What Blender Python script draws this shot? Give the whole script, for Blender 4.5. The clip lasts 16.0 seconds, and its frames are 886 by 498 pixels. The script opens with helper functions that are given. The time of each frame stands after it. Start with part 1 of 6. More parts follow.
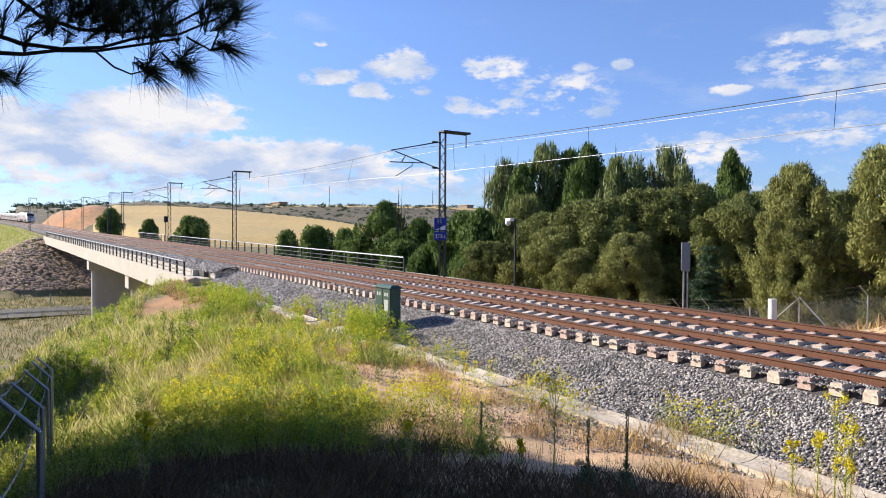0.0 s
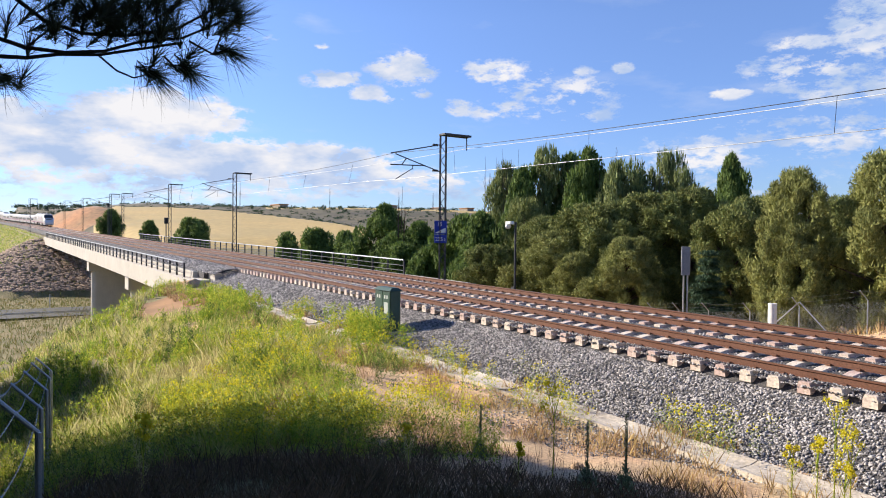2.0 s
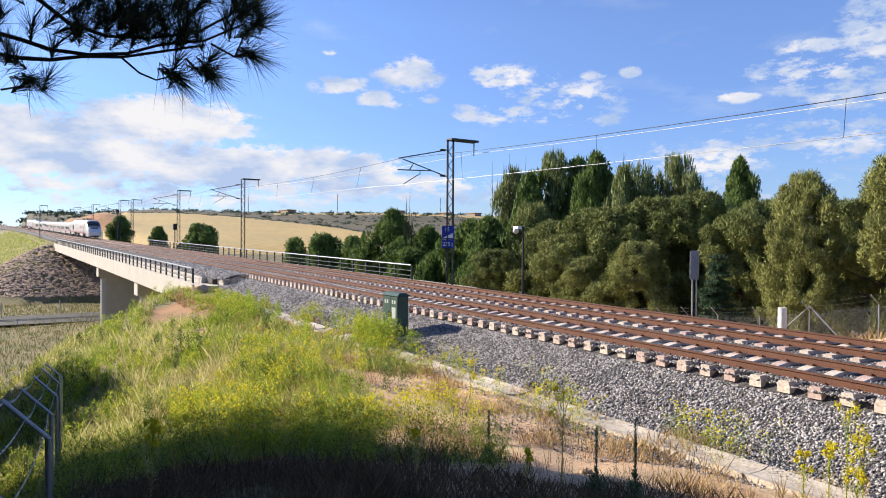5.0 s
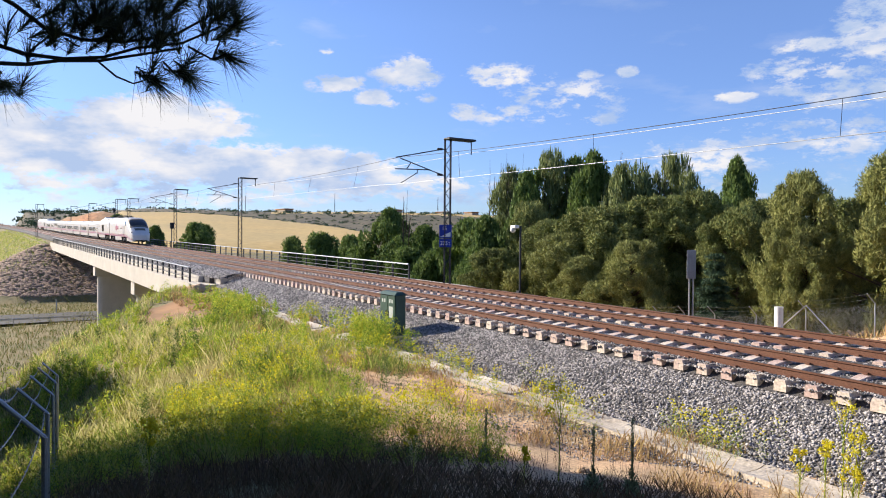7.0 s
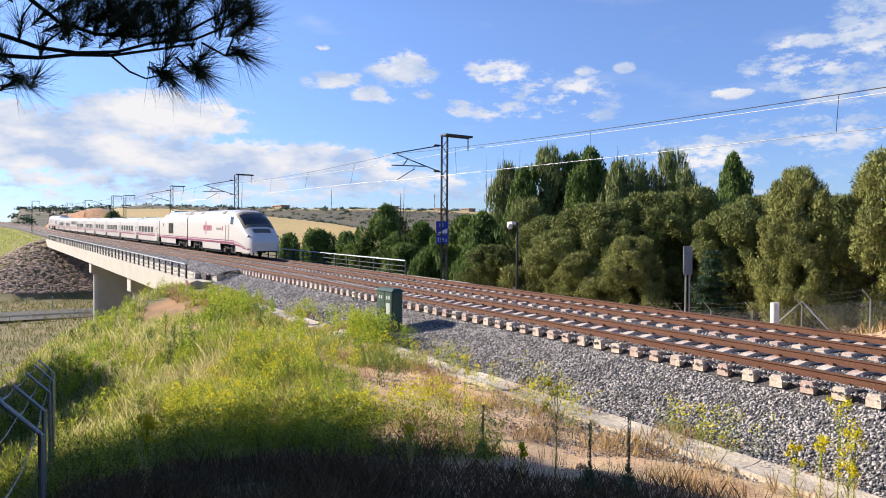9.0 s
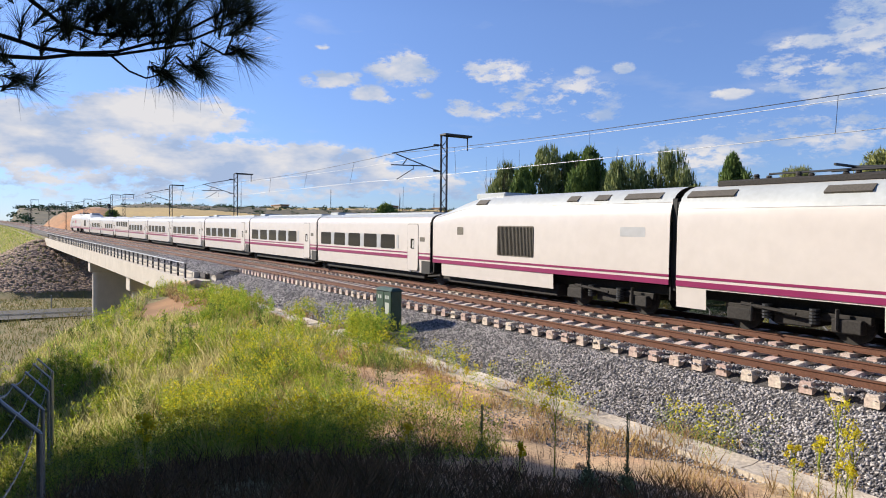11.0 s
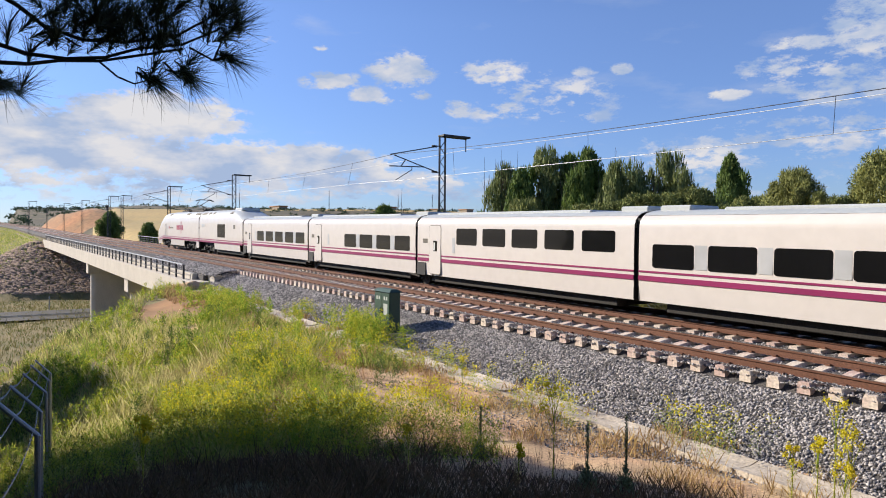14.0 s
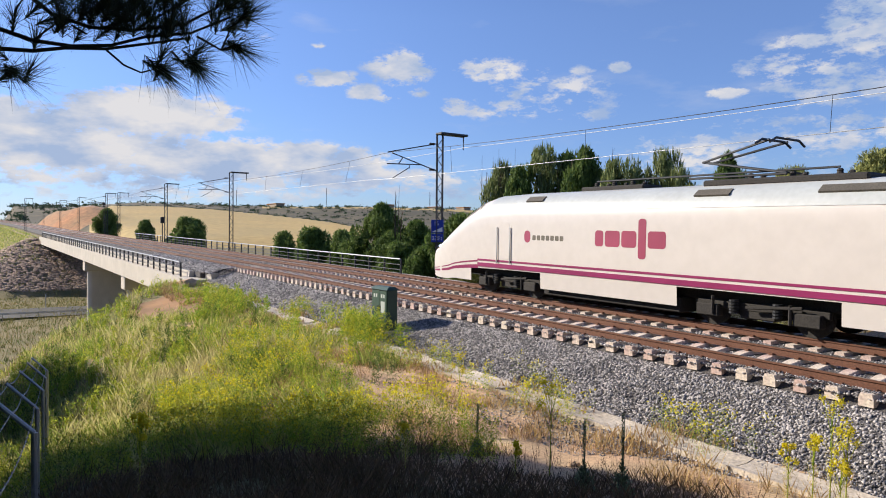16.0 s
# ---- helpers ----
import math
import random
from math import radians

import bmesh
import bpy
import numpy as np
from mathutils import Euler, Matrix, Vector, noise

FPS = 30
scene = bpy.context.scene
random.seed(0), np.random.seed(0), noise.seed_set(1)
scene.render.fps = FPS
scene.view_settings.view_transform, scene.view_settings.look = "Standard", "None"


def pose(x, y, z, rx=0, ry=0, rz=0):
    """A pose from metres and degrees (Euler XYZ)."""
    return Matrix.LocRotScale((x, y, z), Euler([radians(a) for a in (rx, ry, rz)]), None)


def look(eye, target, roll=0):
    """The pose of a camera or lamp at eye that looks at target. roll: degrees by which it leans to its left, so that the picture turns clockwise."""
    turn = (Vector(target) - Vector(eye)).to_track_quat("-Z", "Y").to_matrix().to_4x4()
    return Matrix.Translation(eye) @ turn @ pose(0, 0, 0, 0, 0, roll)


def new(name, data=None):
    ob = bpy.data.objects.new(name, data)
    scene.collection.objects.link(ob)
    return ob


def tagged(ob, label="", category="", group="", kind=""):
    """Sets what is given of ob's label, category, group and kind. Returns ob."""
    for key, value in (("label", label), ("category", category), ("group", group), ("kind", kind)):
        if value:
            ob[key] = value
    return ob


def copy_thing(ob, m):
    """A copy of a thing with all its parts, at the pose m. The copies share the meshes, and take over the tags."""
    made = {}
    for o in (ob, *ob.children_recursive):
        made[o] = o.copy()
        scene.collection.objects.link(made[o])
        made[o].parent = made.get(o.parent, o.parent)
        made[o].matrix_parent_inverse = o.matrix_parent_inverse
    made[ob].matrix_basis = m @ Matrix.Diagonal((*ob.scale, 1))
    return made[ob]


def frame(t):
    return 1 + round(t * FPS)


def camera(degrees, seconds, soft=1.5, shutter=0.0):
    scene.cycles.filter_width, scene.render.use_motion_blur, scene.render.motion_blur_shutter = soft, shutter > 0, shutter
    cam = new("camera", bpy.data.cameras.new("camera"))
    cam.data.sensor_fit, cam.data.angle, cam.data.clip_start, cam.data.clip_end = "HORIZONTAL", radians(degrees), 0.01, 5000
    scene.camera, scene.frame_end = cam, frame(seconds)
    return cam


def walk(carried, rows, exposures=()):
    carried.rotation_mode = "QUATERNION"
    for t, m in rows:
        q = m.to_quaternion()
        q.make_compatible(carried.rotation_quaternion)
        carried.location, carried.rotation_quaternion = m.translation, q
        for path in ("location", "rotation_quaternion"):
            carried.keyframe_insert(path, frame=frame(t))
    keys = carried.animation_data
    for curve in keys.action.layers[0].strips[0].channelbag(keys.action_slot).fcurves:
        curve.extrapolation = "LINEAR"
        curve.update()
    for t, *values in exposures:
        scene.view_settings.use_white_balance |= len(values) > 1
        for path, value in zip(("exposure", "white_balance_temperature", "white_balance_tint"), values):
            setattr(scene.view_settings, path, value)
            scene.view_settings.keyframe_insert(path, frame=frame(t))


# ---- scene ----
cam = camera(66.315, 16.0, soft=1.0)
EYE = Vector((0.0, 0.0, 2.637))
AIM = [  # seconds, heading left of +Y, pitch, lean (degrees)
    (0.0, 57.221, -1.445, 0.292),
    (0.5, 57.160, -1.438, 0.319),
    (1.0, 57.147, -1.390, 0.403),
    (1.5, 57.155, -1.323, 0.523),
    (2.0, 57.229, -1.210, 0.574),
    (2.5, 57.408, -1.086, 0.532),
    (3.0, 57.697, -0.957, 0.434),
    (3.5, 57.893, -0.857, 0.391),
    (4.0, 57.950, -0.802, 0.362),
    (6.5, 57.687, -0.826, 0.417),
    (7.0, 57.647, -0.867, 0.407),
    (7.5, 57.589, -0.921, 0.400),
    (8.0, 57.512, -0.996, 0.359),
    (8.5, 57.447, -1.079, 0.326),
    (9.0, 57.377, -1.163, 0.352),
    (9.2, 57.354, -1.199, 0.400),
    (11.5, 57.309, -1.157, 0.504),
    (12.0, 57.289, -1.103, 0.505),
    (12.5, 57.255, -1.091, 0.516),
    (13.0, 57.241, -1.092, 0.499),
    (13.5, 57.228, -1.097, 0.412),
    (14.0, 57.183, -1.102, 0.409),
    (14.5, 57.116, -1.132, 0.365),
    (15.0, 57.056, -1.177, 0.351),
    (15.5, 57.012, -1.216, 0.352),
    (16.0, 56.960, -1.281, 0.516),
]


def aim(heading, pitch, lean):
    a, b = radians(heading), radians(pitch)
    return look(EYE, EYE + Vector((-math.sin(a) * math.cos(b), math.cos(a) * math.cos(b), math.sin(b))), lean)


walk(cam, [(t, aim(a, b, c)) for t, a, b, c in AIM], [(0.0, 0.98), (9.2, 0.96), (11.3, 0.72), (16.0, 0.70)])

# ---- light ----
SUN_EL = radians(26.5)
SUN_TO = Vector((-0.83 * math.cos(SUN_EL), -0.557 * math.cos(SUN_EL), math.sin(SUN_EL)))
sun = new("sun", bpy.data.lights.new("sun", "SUN"))
sun.data.energy, sun.data.angle, sun.data.color = 5.0, radians(0.53), (1.0, 0.90, 0.76)
sun.matrix_basis = look(SUN_TO * 100, (0, 0, 0))


def view_dir(x, y):
    """Direction in the sky, in a picture 1568 wide, at the first moment."""
    m = aim(*AIM[0][1:]).to_3x3()
    return (m @ Vector(((x - 784) / 1200.1, (441 - y) / 1200.1, -1))).normalized()


def make_world():
    w = bpy.data.worlds.new("sky")
    scene.world = w
    w.use_nodes = True
    nt = w.node_tree
    N, L = nt.nodes, nt.links
    bg, out = N["Background"], N["World Output"]
    sky = N.new("ShaderNodeTexSky")
    sky.sky_type, sky.sun_disc = "NISHITA", False
    sky.sun_elevation, sky.sun_rotation = SUN_EL, math.atan2(SUN_TO.x, SUN_TO.y)
    sky.air_density, sky.dust_density, sky.ozone_density = 1.0, 0.1, 2.8
    co = N.new("ShaderNodeTexCoord")

    def math_node(op, a, b=None, clamp=False):
        n = N.new("ShaderNodeMath")
        n.operation, n.use_clamp = op, clamp
        for i, v in enumerate((a, b)):
            if v is None:
                continue
            if isinstance(v, (int, float)):
                n.inputs[i].default_value = v
            else:
                L.new(v, n.inputs[i])
        return n.outputs[0]

    def noise_tex(scale, detail, stretch, rough=0.55):
        mp = N.new("ShaderNodeMapping")
        mp.inputs["Scale"].default_value = (1, 1, stretch)
        L.new(co.outputs["Generated"], mp.inputs[0])
        n = N.new("ShaderNodeTexNoise")
        n.inputs["Scale"].default_value, n.inputs["Detail"].default_value, n.inputs["Roughness"].default_value = scale, detail, rough
        L.new(mp.outputs[0], n.inputs["Vector"])
        return n.outputs[0]

    fine, broad = noise_tex(30, 10, 2.2, 0.66), noise_tex(7, 6, 3.5)
    mp = N.new("ShaderNodeVectorMath")
    mp.operation = "NORMALIZE"
    L.new(co.outputs["Generated"], mp.inputs[0])
    total = None
    # x, y, half width, half height, strength, softness of each cloud
    clouds = [(585, 135, 52, 16, 1.0), (712, 118, 58, 28, 1.0), (648, 160, 30, 14, .9), (687, 173, 26, 9, .8),
              (745, 160, 18, 10, .8), (812, 185, 26, 16, .9), (890, 190, 80, 18, .75), (870, 122, 60, 22, .8),
              (980, 155, 110, 34, .62), (1050, 200, 80, 26, .52), (1020, 122, 38, 10, .6), (1100, 114, 20, 9, .9), (1289, 159, 34, 9, .9), (567, 78, 14, 6, .8),
              (1440, 110, 110, 30, .72), (1420, 68, 44, 14, .85), (1545, 40, 60, 54, .85), (1500, 145, 120, 40, .66), (1480, 230, 190, 46, .66), (1240, 270, 120, 40, .64),
              (40, 215, 170, 34, 1.15), (270, 200, 130, 40, 1.2), (380, 192, 50, 16, .9), (120, 255, 260, 44, 1.15), (360, 280, 190, 40, 1.2), (540, 280, 150, 28, 1.15), (620, 275, 50, 12, .7),
              (80, 300, 230, 34, .7), (300, 330, 380, 30, .6), (620, 315, 280, 36, .75), (850, 330, 220, 36, .55), (1200, 320, 300, 40, .45), (460, 65, 40, 9, .5)]
    for x, y, hw, hh, st in clouds:
        c = view_dir(x, y)
        right = Vector((0, 0, 1)).cross(c)
        right.normalize()
        up = c.cross(right)
        dots = []
        for axis, half in ((right, hw / 1200), (up, hh / 1200)):
            d = N.new("ShaderNodeVectorMath")
            d.operation = "DOT_PRODUCT"
            L.new(mp.outputs[0], d.inputs[0])
            d.inputs[1].default_value = axis / half
            dots.append(math_node("POWER", math_node("ABSOLUTE", d.outputs["Value"]), 2.0))
        front = N.new("ShaderNodeVectorMath")
        front.operation = "DOT_PRODUCT"
        L.new(mp.outputs[0], front.inputs[0])
        front.inputs[1].default_value = c
        r2 = math_node("ADD", dots[0], dots[1])
        fall = math_node("SUBTRACT", 1.0, math_node("MULTIPLY", r2, 0.5), True)
        fall = math_node("MULTIPLY", math_node("MULTIPLY", fall, st), math_node("GREATER_THAN", front.outputs["Value"], 0.3))
        total = fall if total is None else math_node("MAXIMUM", total, fall)
    # clouds outside the view: loose broken cover
    back = math_node("MULTIPLY", math_node("SUBTRACT", broad, 0.56, True), 1.2)
    shape = math_node("ADD", math_node("MULTIPLY", fine, 2.3), math_node("MULTIPLY", broad, 0.5))
    dens = math_node("MULTIPLY", math_node("SUBTRACT", math_node("ADD", math_node("MULTIPLY", total, 0.95), shape), 1.80), 3.0, True)
    dens = math_node("MULTIPLY", dens, math_node("MULTIPLY", total, 1.6, True))
    dens = math_node("MAXIMUM", dens, back, True)
    shade = N.new("ShaderNodeValToRGB")
    shade.color_ramp.elements[0].position, shade.color_ramp.elements[0].color = 0.38, (3.3, 4.2, 6.0, 1)
    shade.color_ramp.elements[1].position, shade.color_ramp.elements[1].color = 0.62, (6.5, 6.4, 6.6, 1)
    L.new(noise_tex(11, 5, 2.6), shade.inputs[0])
    # a colour ramp dims and blues the sky towards the horizon
    sep = N.new("ShaderNodeSeparateXYZ")
    L.new(mp.outputs[0], sep.inputs[0])
    tint = N.new("ShaderNodeMix")
    tint.data_type, tint.blend_type = "RGBA", "MULTIPLY"
    tint.inputs["Factor"].default_value = 1.0
    L.new(sky.outputs[0], tint.inputs["A"])
    tint.inputs["B"].default_value = (SKY_TINT[0], SKY_TINT[1], SKY_TINT[2], 1)
    low = N.new("ShaderNodeValToRGB")
    low.color_ramp.elements[0].position, low.color_ramp.elements[0].color = 0.0, (0.56, 0.66, 0.80, 1)
    low.color_ramp.elements[1].position, low.color_ramp.elements[1].color = 0.30, (1, 1, 1, 1)
    L.new(sep.outputs["Z"], low.inputs[0])
    air = N.new("ShaderNodeMix")
    air.data_type, air.blend_type = "RGBA", "MULTIPLY"
    air.inputs["Factor"].default_value = 1.0
    L.new(tint.outputs["Result"], air.inputs["A"])
    L.new(low.outputs[0], air.inputs["B"])
    mix = N.new("ShaderNodeMix")
    mix.data_type = "RGBA"
    L.new(dens, mix.inputs["Factor"])
    L.new(air.outputs["Result"], mix.inputs["A"])
    L.new(shade.outputs[0], mix.inputs["B"])
    L.new(mix.outputs["Result"], bg.inputs[0])
    bg.inputs[1].default_value = 0.072


SKY_TINT = (1.02, 1.07, 1.40)
make_world()


# ---- materials ----
def mat(name, base, rough=0.7, metal=0.0, vary=0.25, scale=3.0, fine=40.0, bump=0.0, other=None, island=False, obj=False, spread=0.5, trans=0.0, spec=0.5):
    """A surface with colour variation at two scales; other: second colour mixed in by broad patches."""
    m = bpy.data.materials.new(name)
    m.use_nodes = True
    nt = m.node_tree
    N, L = nt.nodes, nt.links
    b = N["Principled BSDF"]
    b.inputs["Roughness"].default_value, b.inputs["Metallic"].default_value = rough, metal
    b.inputs["Specular IOR Level"].default_value = spec
    co = N.new("ShaderNodeTexCoord")
    src = co.outputs["Object"]

    def tex(sc, det):
        n = N.new("ShaderNodeTexNoise")
        n.inputs["Scale"].default_value, n.inputs["Detail"].default_value = sc, det
        L.new(src, n.inputs["Vector"])
        return n

    n1, n2 = tex(scale, 5), tex(fine, 4)
    ramp = N.new("ShaderNodeValToRGB")
    e = ramp.color_ramp.elements
    c2 = other or tuple(c * 0.72 for c in base)
    e[0].position, e[0].color = 0.5 - spread / 2, (*base, 1)
    e[1].position, e[1].color = 0.5 + spread / 2, (*c2, 1)
    fac = n1.outputs[0]
    if island or obj:
        g = N.new("ShaderNodeNewGeometry" if island else "ShaderNodeObjectInfo")
        r = g.outputs["Random Per Island" if island else "Random"]
        add = N.new("ShaderNodeMath")
        add.operation = "ADD"
        mul = N.new("ShaderNodeMath")
        mul.operation = "MULTIPLY_ADD"
        L.new(r, mul.inputs[0])
        mul.inputs[1].default_value, mul.inputs[2].default_value = 0.8, -0.4
        L.new(n1.outputs[0], add.inputs[0])
        L.new(mul.outputs[0], add.inputs[1])
        fac = add.outputs[0]
    L.new(fac, ramp.inputs[0])
    mul = N.new("ShaderNodeMix")
    mul.data_type, mul.blend_type = "RGBA", "MULTIPLY"
    mul.inputs["Factor"].default_value = 1.0
    L.new(ramp.outputs[0], mul.inputs["A"])
    mr = N.new("ShaderNodeMapRange")
    mr.inputs["From Min"].default_value, mr.inputs["From Max"].default_value = 0.3, 0.7
    mr.inputs["To Min"].default_value, mr.inputs["To Max"].default_value = 1 - vary, 1 + vary
    L.new(n2.outputs[0], mr.inputs["Value"])
    L.new(mr.outputs[0], mul.inputs["B"])
    L.new(mul.outputs["Result"], b.inputs["Base Color"])
    if bump:
        bp = N.new("ShaderNodeBump")
        bp.inputs["Strength"].default_value, bp.inputs["Distance"].default_value = 0.6, bump
        L.new(n2.outputs[0], bp.inputs["Height"])
        L.new(bp.outputs[0], b.inputs["Normal"])
    if trans:
        t = N.new("ShaderNodeBsdfTranslucent")
        L.new(mul.outputs["Result"], t.inputs[0])
        ms = N.new("ShaderNodeMixShader")
        ms.inputs[0].default_value = trans
        L.new(b.outputs[0], ms.inputs[1])
        L.new(t.outputs[0], ms.inputs[2])
        L.new(ms.outputs[0], N["Material Output"].inputs[0])
    return m


M = dict(
    soil=mat("dry_soil", (0.58, 0.35, 0.21), 0.95, 0, 0.35, 0.7, 18, 0.03, (0.40, 0.31, 0.18)),
    bank=mat("grassy_soil", (0.13, 0.13, 0.048), 0.95, 0, 0.35, 0.35, 12, 0.05, (0.27, 0.20, 0.095)),
    wheat=mat("ripe_field", (0.44, 0.30, 0.10), 0.9, 0, 0.14, 0.02, 0.4, 0.0, (0.33, 0.25, 0.095)),
    scrub=mat("scrub_hill", (0.105, 0.082, 0.040), 0.95, 0, 0.5, 0.012, 0.10, 0.0, (0.042, 0.042, 0.021)),
    plain=mat("far_plain", (0.36, 0.26, 0.12), 0.95, 0, 0.3, 0.004, 0.05, 0.0, (0.11, 0.10, 0.045)),
    red=mat("red_earth", (0.42, 0.175, 0.065), 0.95, 0, 0.3, 0.06, 0.6, 0.0, (0.20, 0.13, 0.06)),
    rubble=mat("stone_facing", (0.34, 0.28, 0.21), 0.9, 0, 0.4, 0.5, 2.5, 0.05, (0.19, 0.16, 0.13)),
    stone=mat("facing_stone", (0.50, 0.34, 0.23), 0.9, 0, 0.3, 0.5, 6, 0.03, (0.25, 0.17, 0.12), obj=False, island=True),
    ballast=mat("ballast_stone", (0.46, 0.43, 0.42), 0.9, 0, 0.35, 1.5, 60, 0.01, (0.13, 0.125, 0.13), island=True),
    bed=mat("ballast_bed", (0.10, 0.092, 0.09), 0.95, 0, 0.7, 9, 45, 0.05, (0.07, 0.065, 0.065)),
    concrete=mat("concrete", (0.52, 0.47, 0.40), 0.85, 0, 0.12, 0.8, 14, 0.004, (0.42, 0.38, 0.32)),
    gutter=mat("worn_concrete", (0.62, 0.55, 0.46), 0.9, 0, 0.25, 1.5, 20, 0.01, (0.38, 0.32, 0.25)),
    sleeper=mat("sleeper_concrete", (0.58, 0.50, 0.42), 0.85, 0, 0.28, 3, 25, 0.006, (0.48, 0.35, 0.31), obj=True),
    rust=mat("rail_rust", (0.145, 0.064, 0.037), 0.75, 0.2, 0.25, 2, 30, 0.003, (0.12, 0.05, 0.03)),
    railtop=mat("rail_tread", (0.30, 0.22, 0.18), 0.35, 0.8, 0.15, 2, 30),
    steel=mat("galvanised_steel", (0.42, 0.43, 0.44), 0.45, 0.7, 0.12, 3, 40),
    dark=mat("dark_steel", (0.035, 0.037, 0.042), 0.55, 0.3, 0.2, 3, 30),
    black=mat("black_rubber", (0.012, 0.012, 0.013), 0.7, 0, 0.2, 3, 30),
    under=mat("underframe_grime", (0.035, 0.031, 0.028), 0.8, 0.2, 0.4, 3, 20, 0.01),
    white=mat("train_white", (0.635, 0.595, 0.56), 0.25, 0, 0.03, 0.5, 3, 0, (0.61, 0.565, 0.53)),
    grey=mat("train_roof_grey", (0.46, 0.49, 0.49), 0.4, 0, 0.06, 0.8, 6, 0, (0.40, 0.42, 0.42)),
    magenta=mat("train_magenta", (0.29, 0.032, 0.12), 0.3, 0, 0.03, 1, 8),
    maroon=mat("train_logo_red", (0.36, 0.05, 0.11), 0.4, 0, 0.03, 1, 8),
    window=mat("tinted_glass", (0.010, 0.010, 0.011), 0.06, 0, 0.02, 1, 5),
    pier_=mat("window_pillar_grey", (0.50, 0.51, 0.52), 0.35, 0, 0.03, 1, 5),
    grille=mat("louvre_bronze", (0.13, 0.115, 0.09), 0.6, 0.2, 0.3, 2, 30),
    green=mat("cabinet_green", (0.030, 0.075, 0.055), 0.5, 0.1, 0.12, 2, 20),
    blue=mat("sign_blue", (0.02, 0.05, 0.36), 0.4, 0, 0.05, 2, 20),
    paint=mat("white_paint", (0.80, 0.80, 0.78), 0.6, 0, 0.06, 3, 30),
    bark=mat("pine_bark", (0.10, 0.065, 0.045), 0.95, 0, 0.4, 5, 40, 0.02),
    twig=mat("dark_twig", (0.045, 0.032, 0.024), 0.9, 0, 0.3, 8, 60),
    pine=mat("pine_needles", (0.235, 0.245, 0.075), 0.75, 0, 0.3, 3.5, 9, 0, (0.12, 0.15, 0.045), island=True, trans=0.1, spec=0.2),
    olive=mat("olive_needles", (0.30, 0.30, 0.095), 0.75, 0, 0.3, 3.5, 9, 0, (0.17, 0.19, 0.06), island=True, trans=0.1, spec=0.2),
    fir=mat("fir_needles", (0.055, 0.095, 0.05), 0.75, 0, 0.3, 1.6, 9, 0, (0.035, 0.065, 0.035), island=True, trans=0.15, spec=0.2),
    poplar=mat("poplar_leaves", (0.22, 0.25, 0.085), 0.6, 0, 0.3, 1.6, 9, 0, (0.09, 0.13, 0.05), island=True, trans=0.3, spec=0.3),
    bushm=mat("bush_leaves", (0.15, 0.21, 0.05), 0.7, 0, 0.3, 1.6, 9, 0, (0.08, 0.13, 0.035), island=True, trans=0.3, spec=0.2),
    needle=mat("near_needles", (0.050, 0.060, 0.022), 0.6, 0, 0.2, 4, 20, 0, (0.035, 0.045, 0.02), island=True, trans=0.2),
    grass=mat("green_grass", (0.20, 0.30, 0.04), 0.8, 0, 0.3, 0.45, 6, 0, (0.56, 0.52, 0.19), island=True, spread=0.4, trans=0.4, spec=0.2),
    dry=mat("dry_grass", (0.52, 0.38, 0.17), 0.85, 0, 0.25, 0.4, 6, 0, (0.32, 0.20, 0.11), island=True, trans=0.35, spec=0.2),
    weed=mat("weed_green", (0.20, 0.33, 0.04), 0.8, 0, 0.3, 0.4, 6, 0, (0.52, 0.52, 0.07), island=True, spread=0.4, trans=0.4, spec=0.2),
    flower=mat("yellow_flowers", (0.72, 0.60, 0.02), 0.7, 0, 0.15, 2, 10, 0, (0.62, 0.58, 0.04), island=True, trans=0.4),
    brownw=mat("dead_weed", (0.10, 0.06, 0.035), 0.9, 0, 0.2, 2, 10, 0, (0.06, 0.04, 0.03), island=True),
    # dry grass again, its colour darkened to carry the shade on the near bank
    shaded_dry=mat("withered_grass", (0.20, 0.135, 0.085), 0.9, 0, 0.25, 0.5, 6, 0, (0.11, 0.09, 0.05), island=True, trans=0.25, spec=0.1),
    # low meadow grass, tree shade put into its darker colour
    rough=mat("shaded_rough_grass", (0.10, 0.135, 0.035), 0.85, 0, 0.3, 0.12, 3, 0, (0.24, 0.20, 0.08), island=True, trans=0.3, spec=0.2),
    straw=mat("pale_straw", (0.66, 0.58, 0.30), 0.85, 0, 0.2, 0.5, 6, 0, (0.50, 0.47, 0.20), island=True, trans=0.4, spec=0.2),
    mullein=mat("grey_green_leaf", (0.24, 0.29, 0.17), 0.9, 0, 0.2, 3, 10, 0, (0.16, 0.20, 0.11), island=True, trans=0.25, spec=0.1),
    asphalt=mat("asphalt", (0.06, 0.058, 0.056), 0.9, 0, 0.2, 0.5, 8),
    lamp_glass=mat("signal_lens", (0.02, 0.02, 0.02), 0.1, 0, 0.1, 2, 10),
)


# ---- mesh helpers ----
def part(name, bm, material, parent=None, label=""):
    me = bpy.data.meshes.new(name)
    bm.to_mesh(me)
    bm.free()
    me.materials.append(material)
    ob = new(name, me)
    ob.parent = parent
    if label:
        ob["label"] = label
    return ob


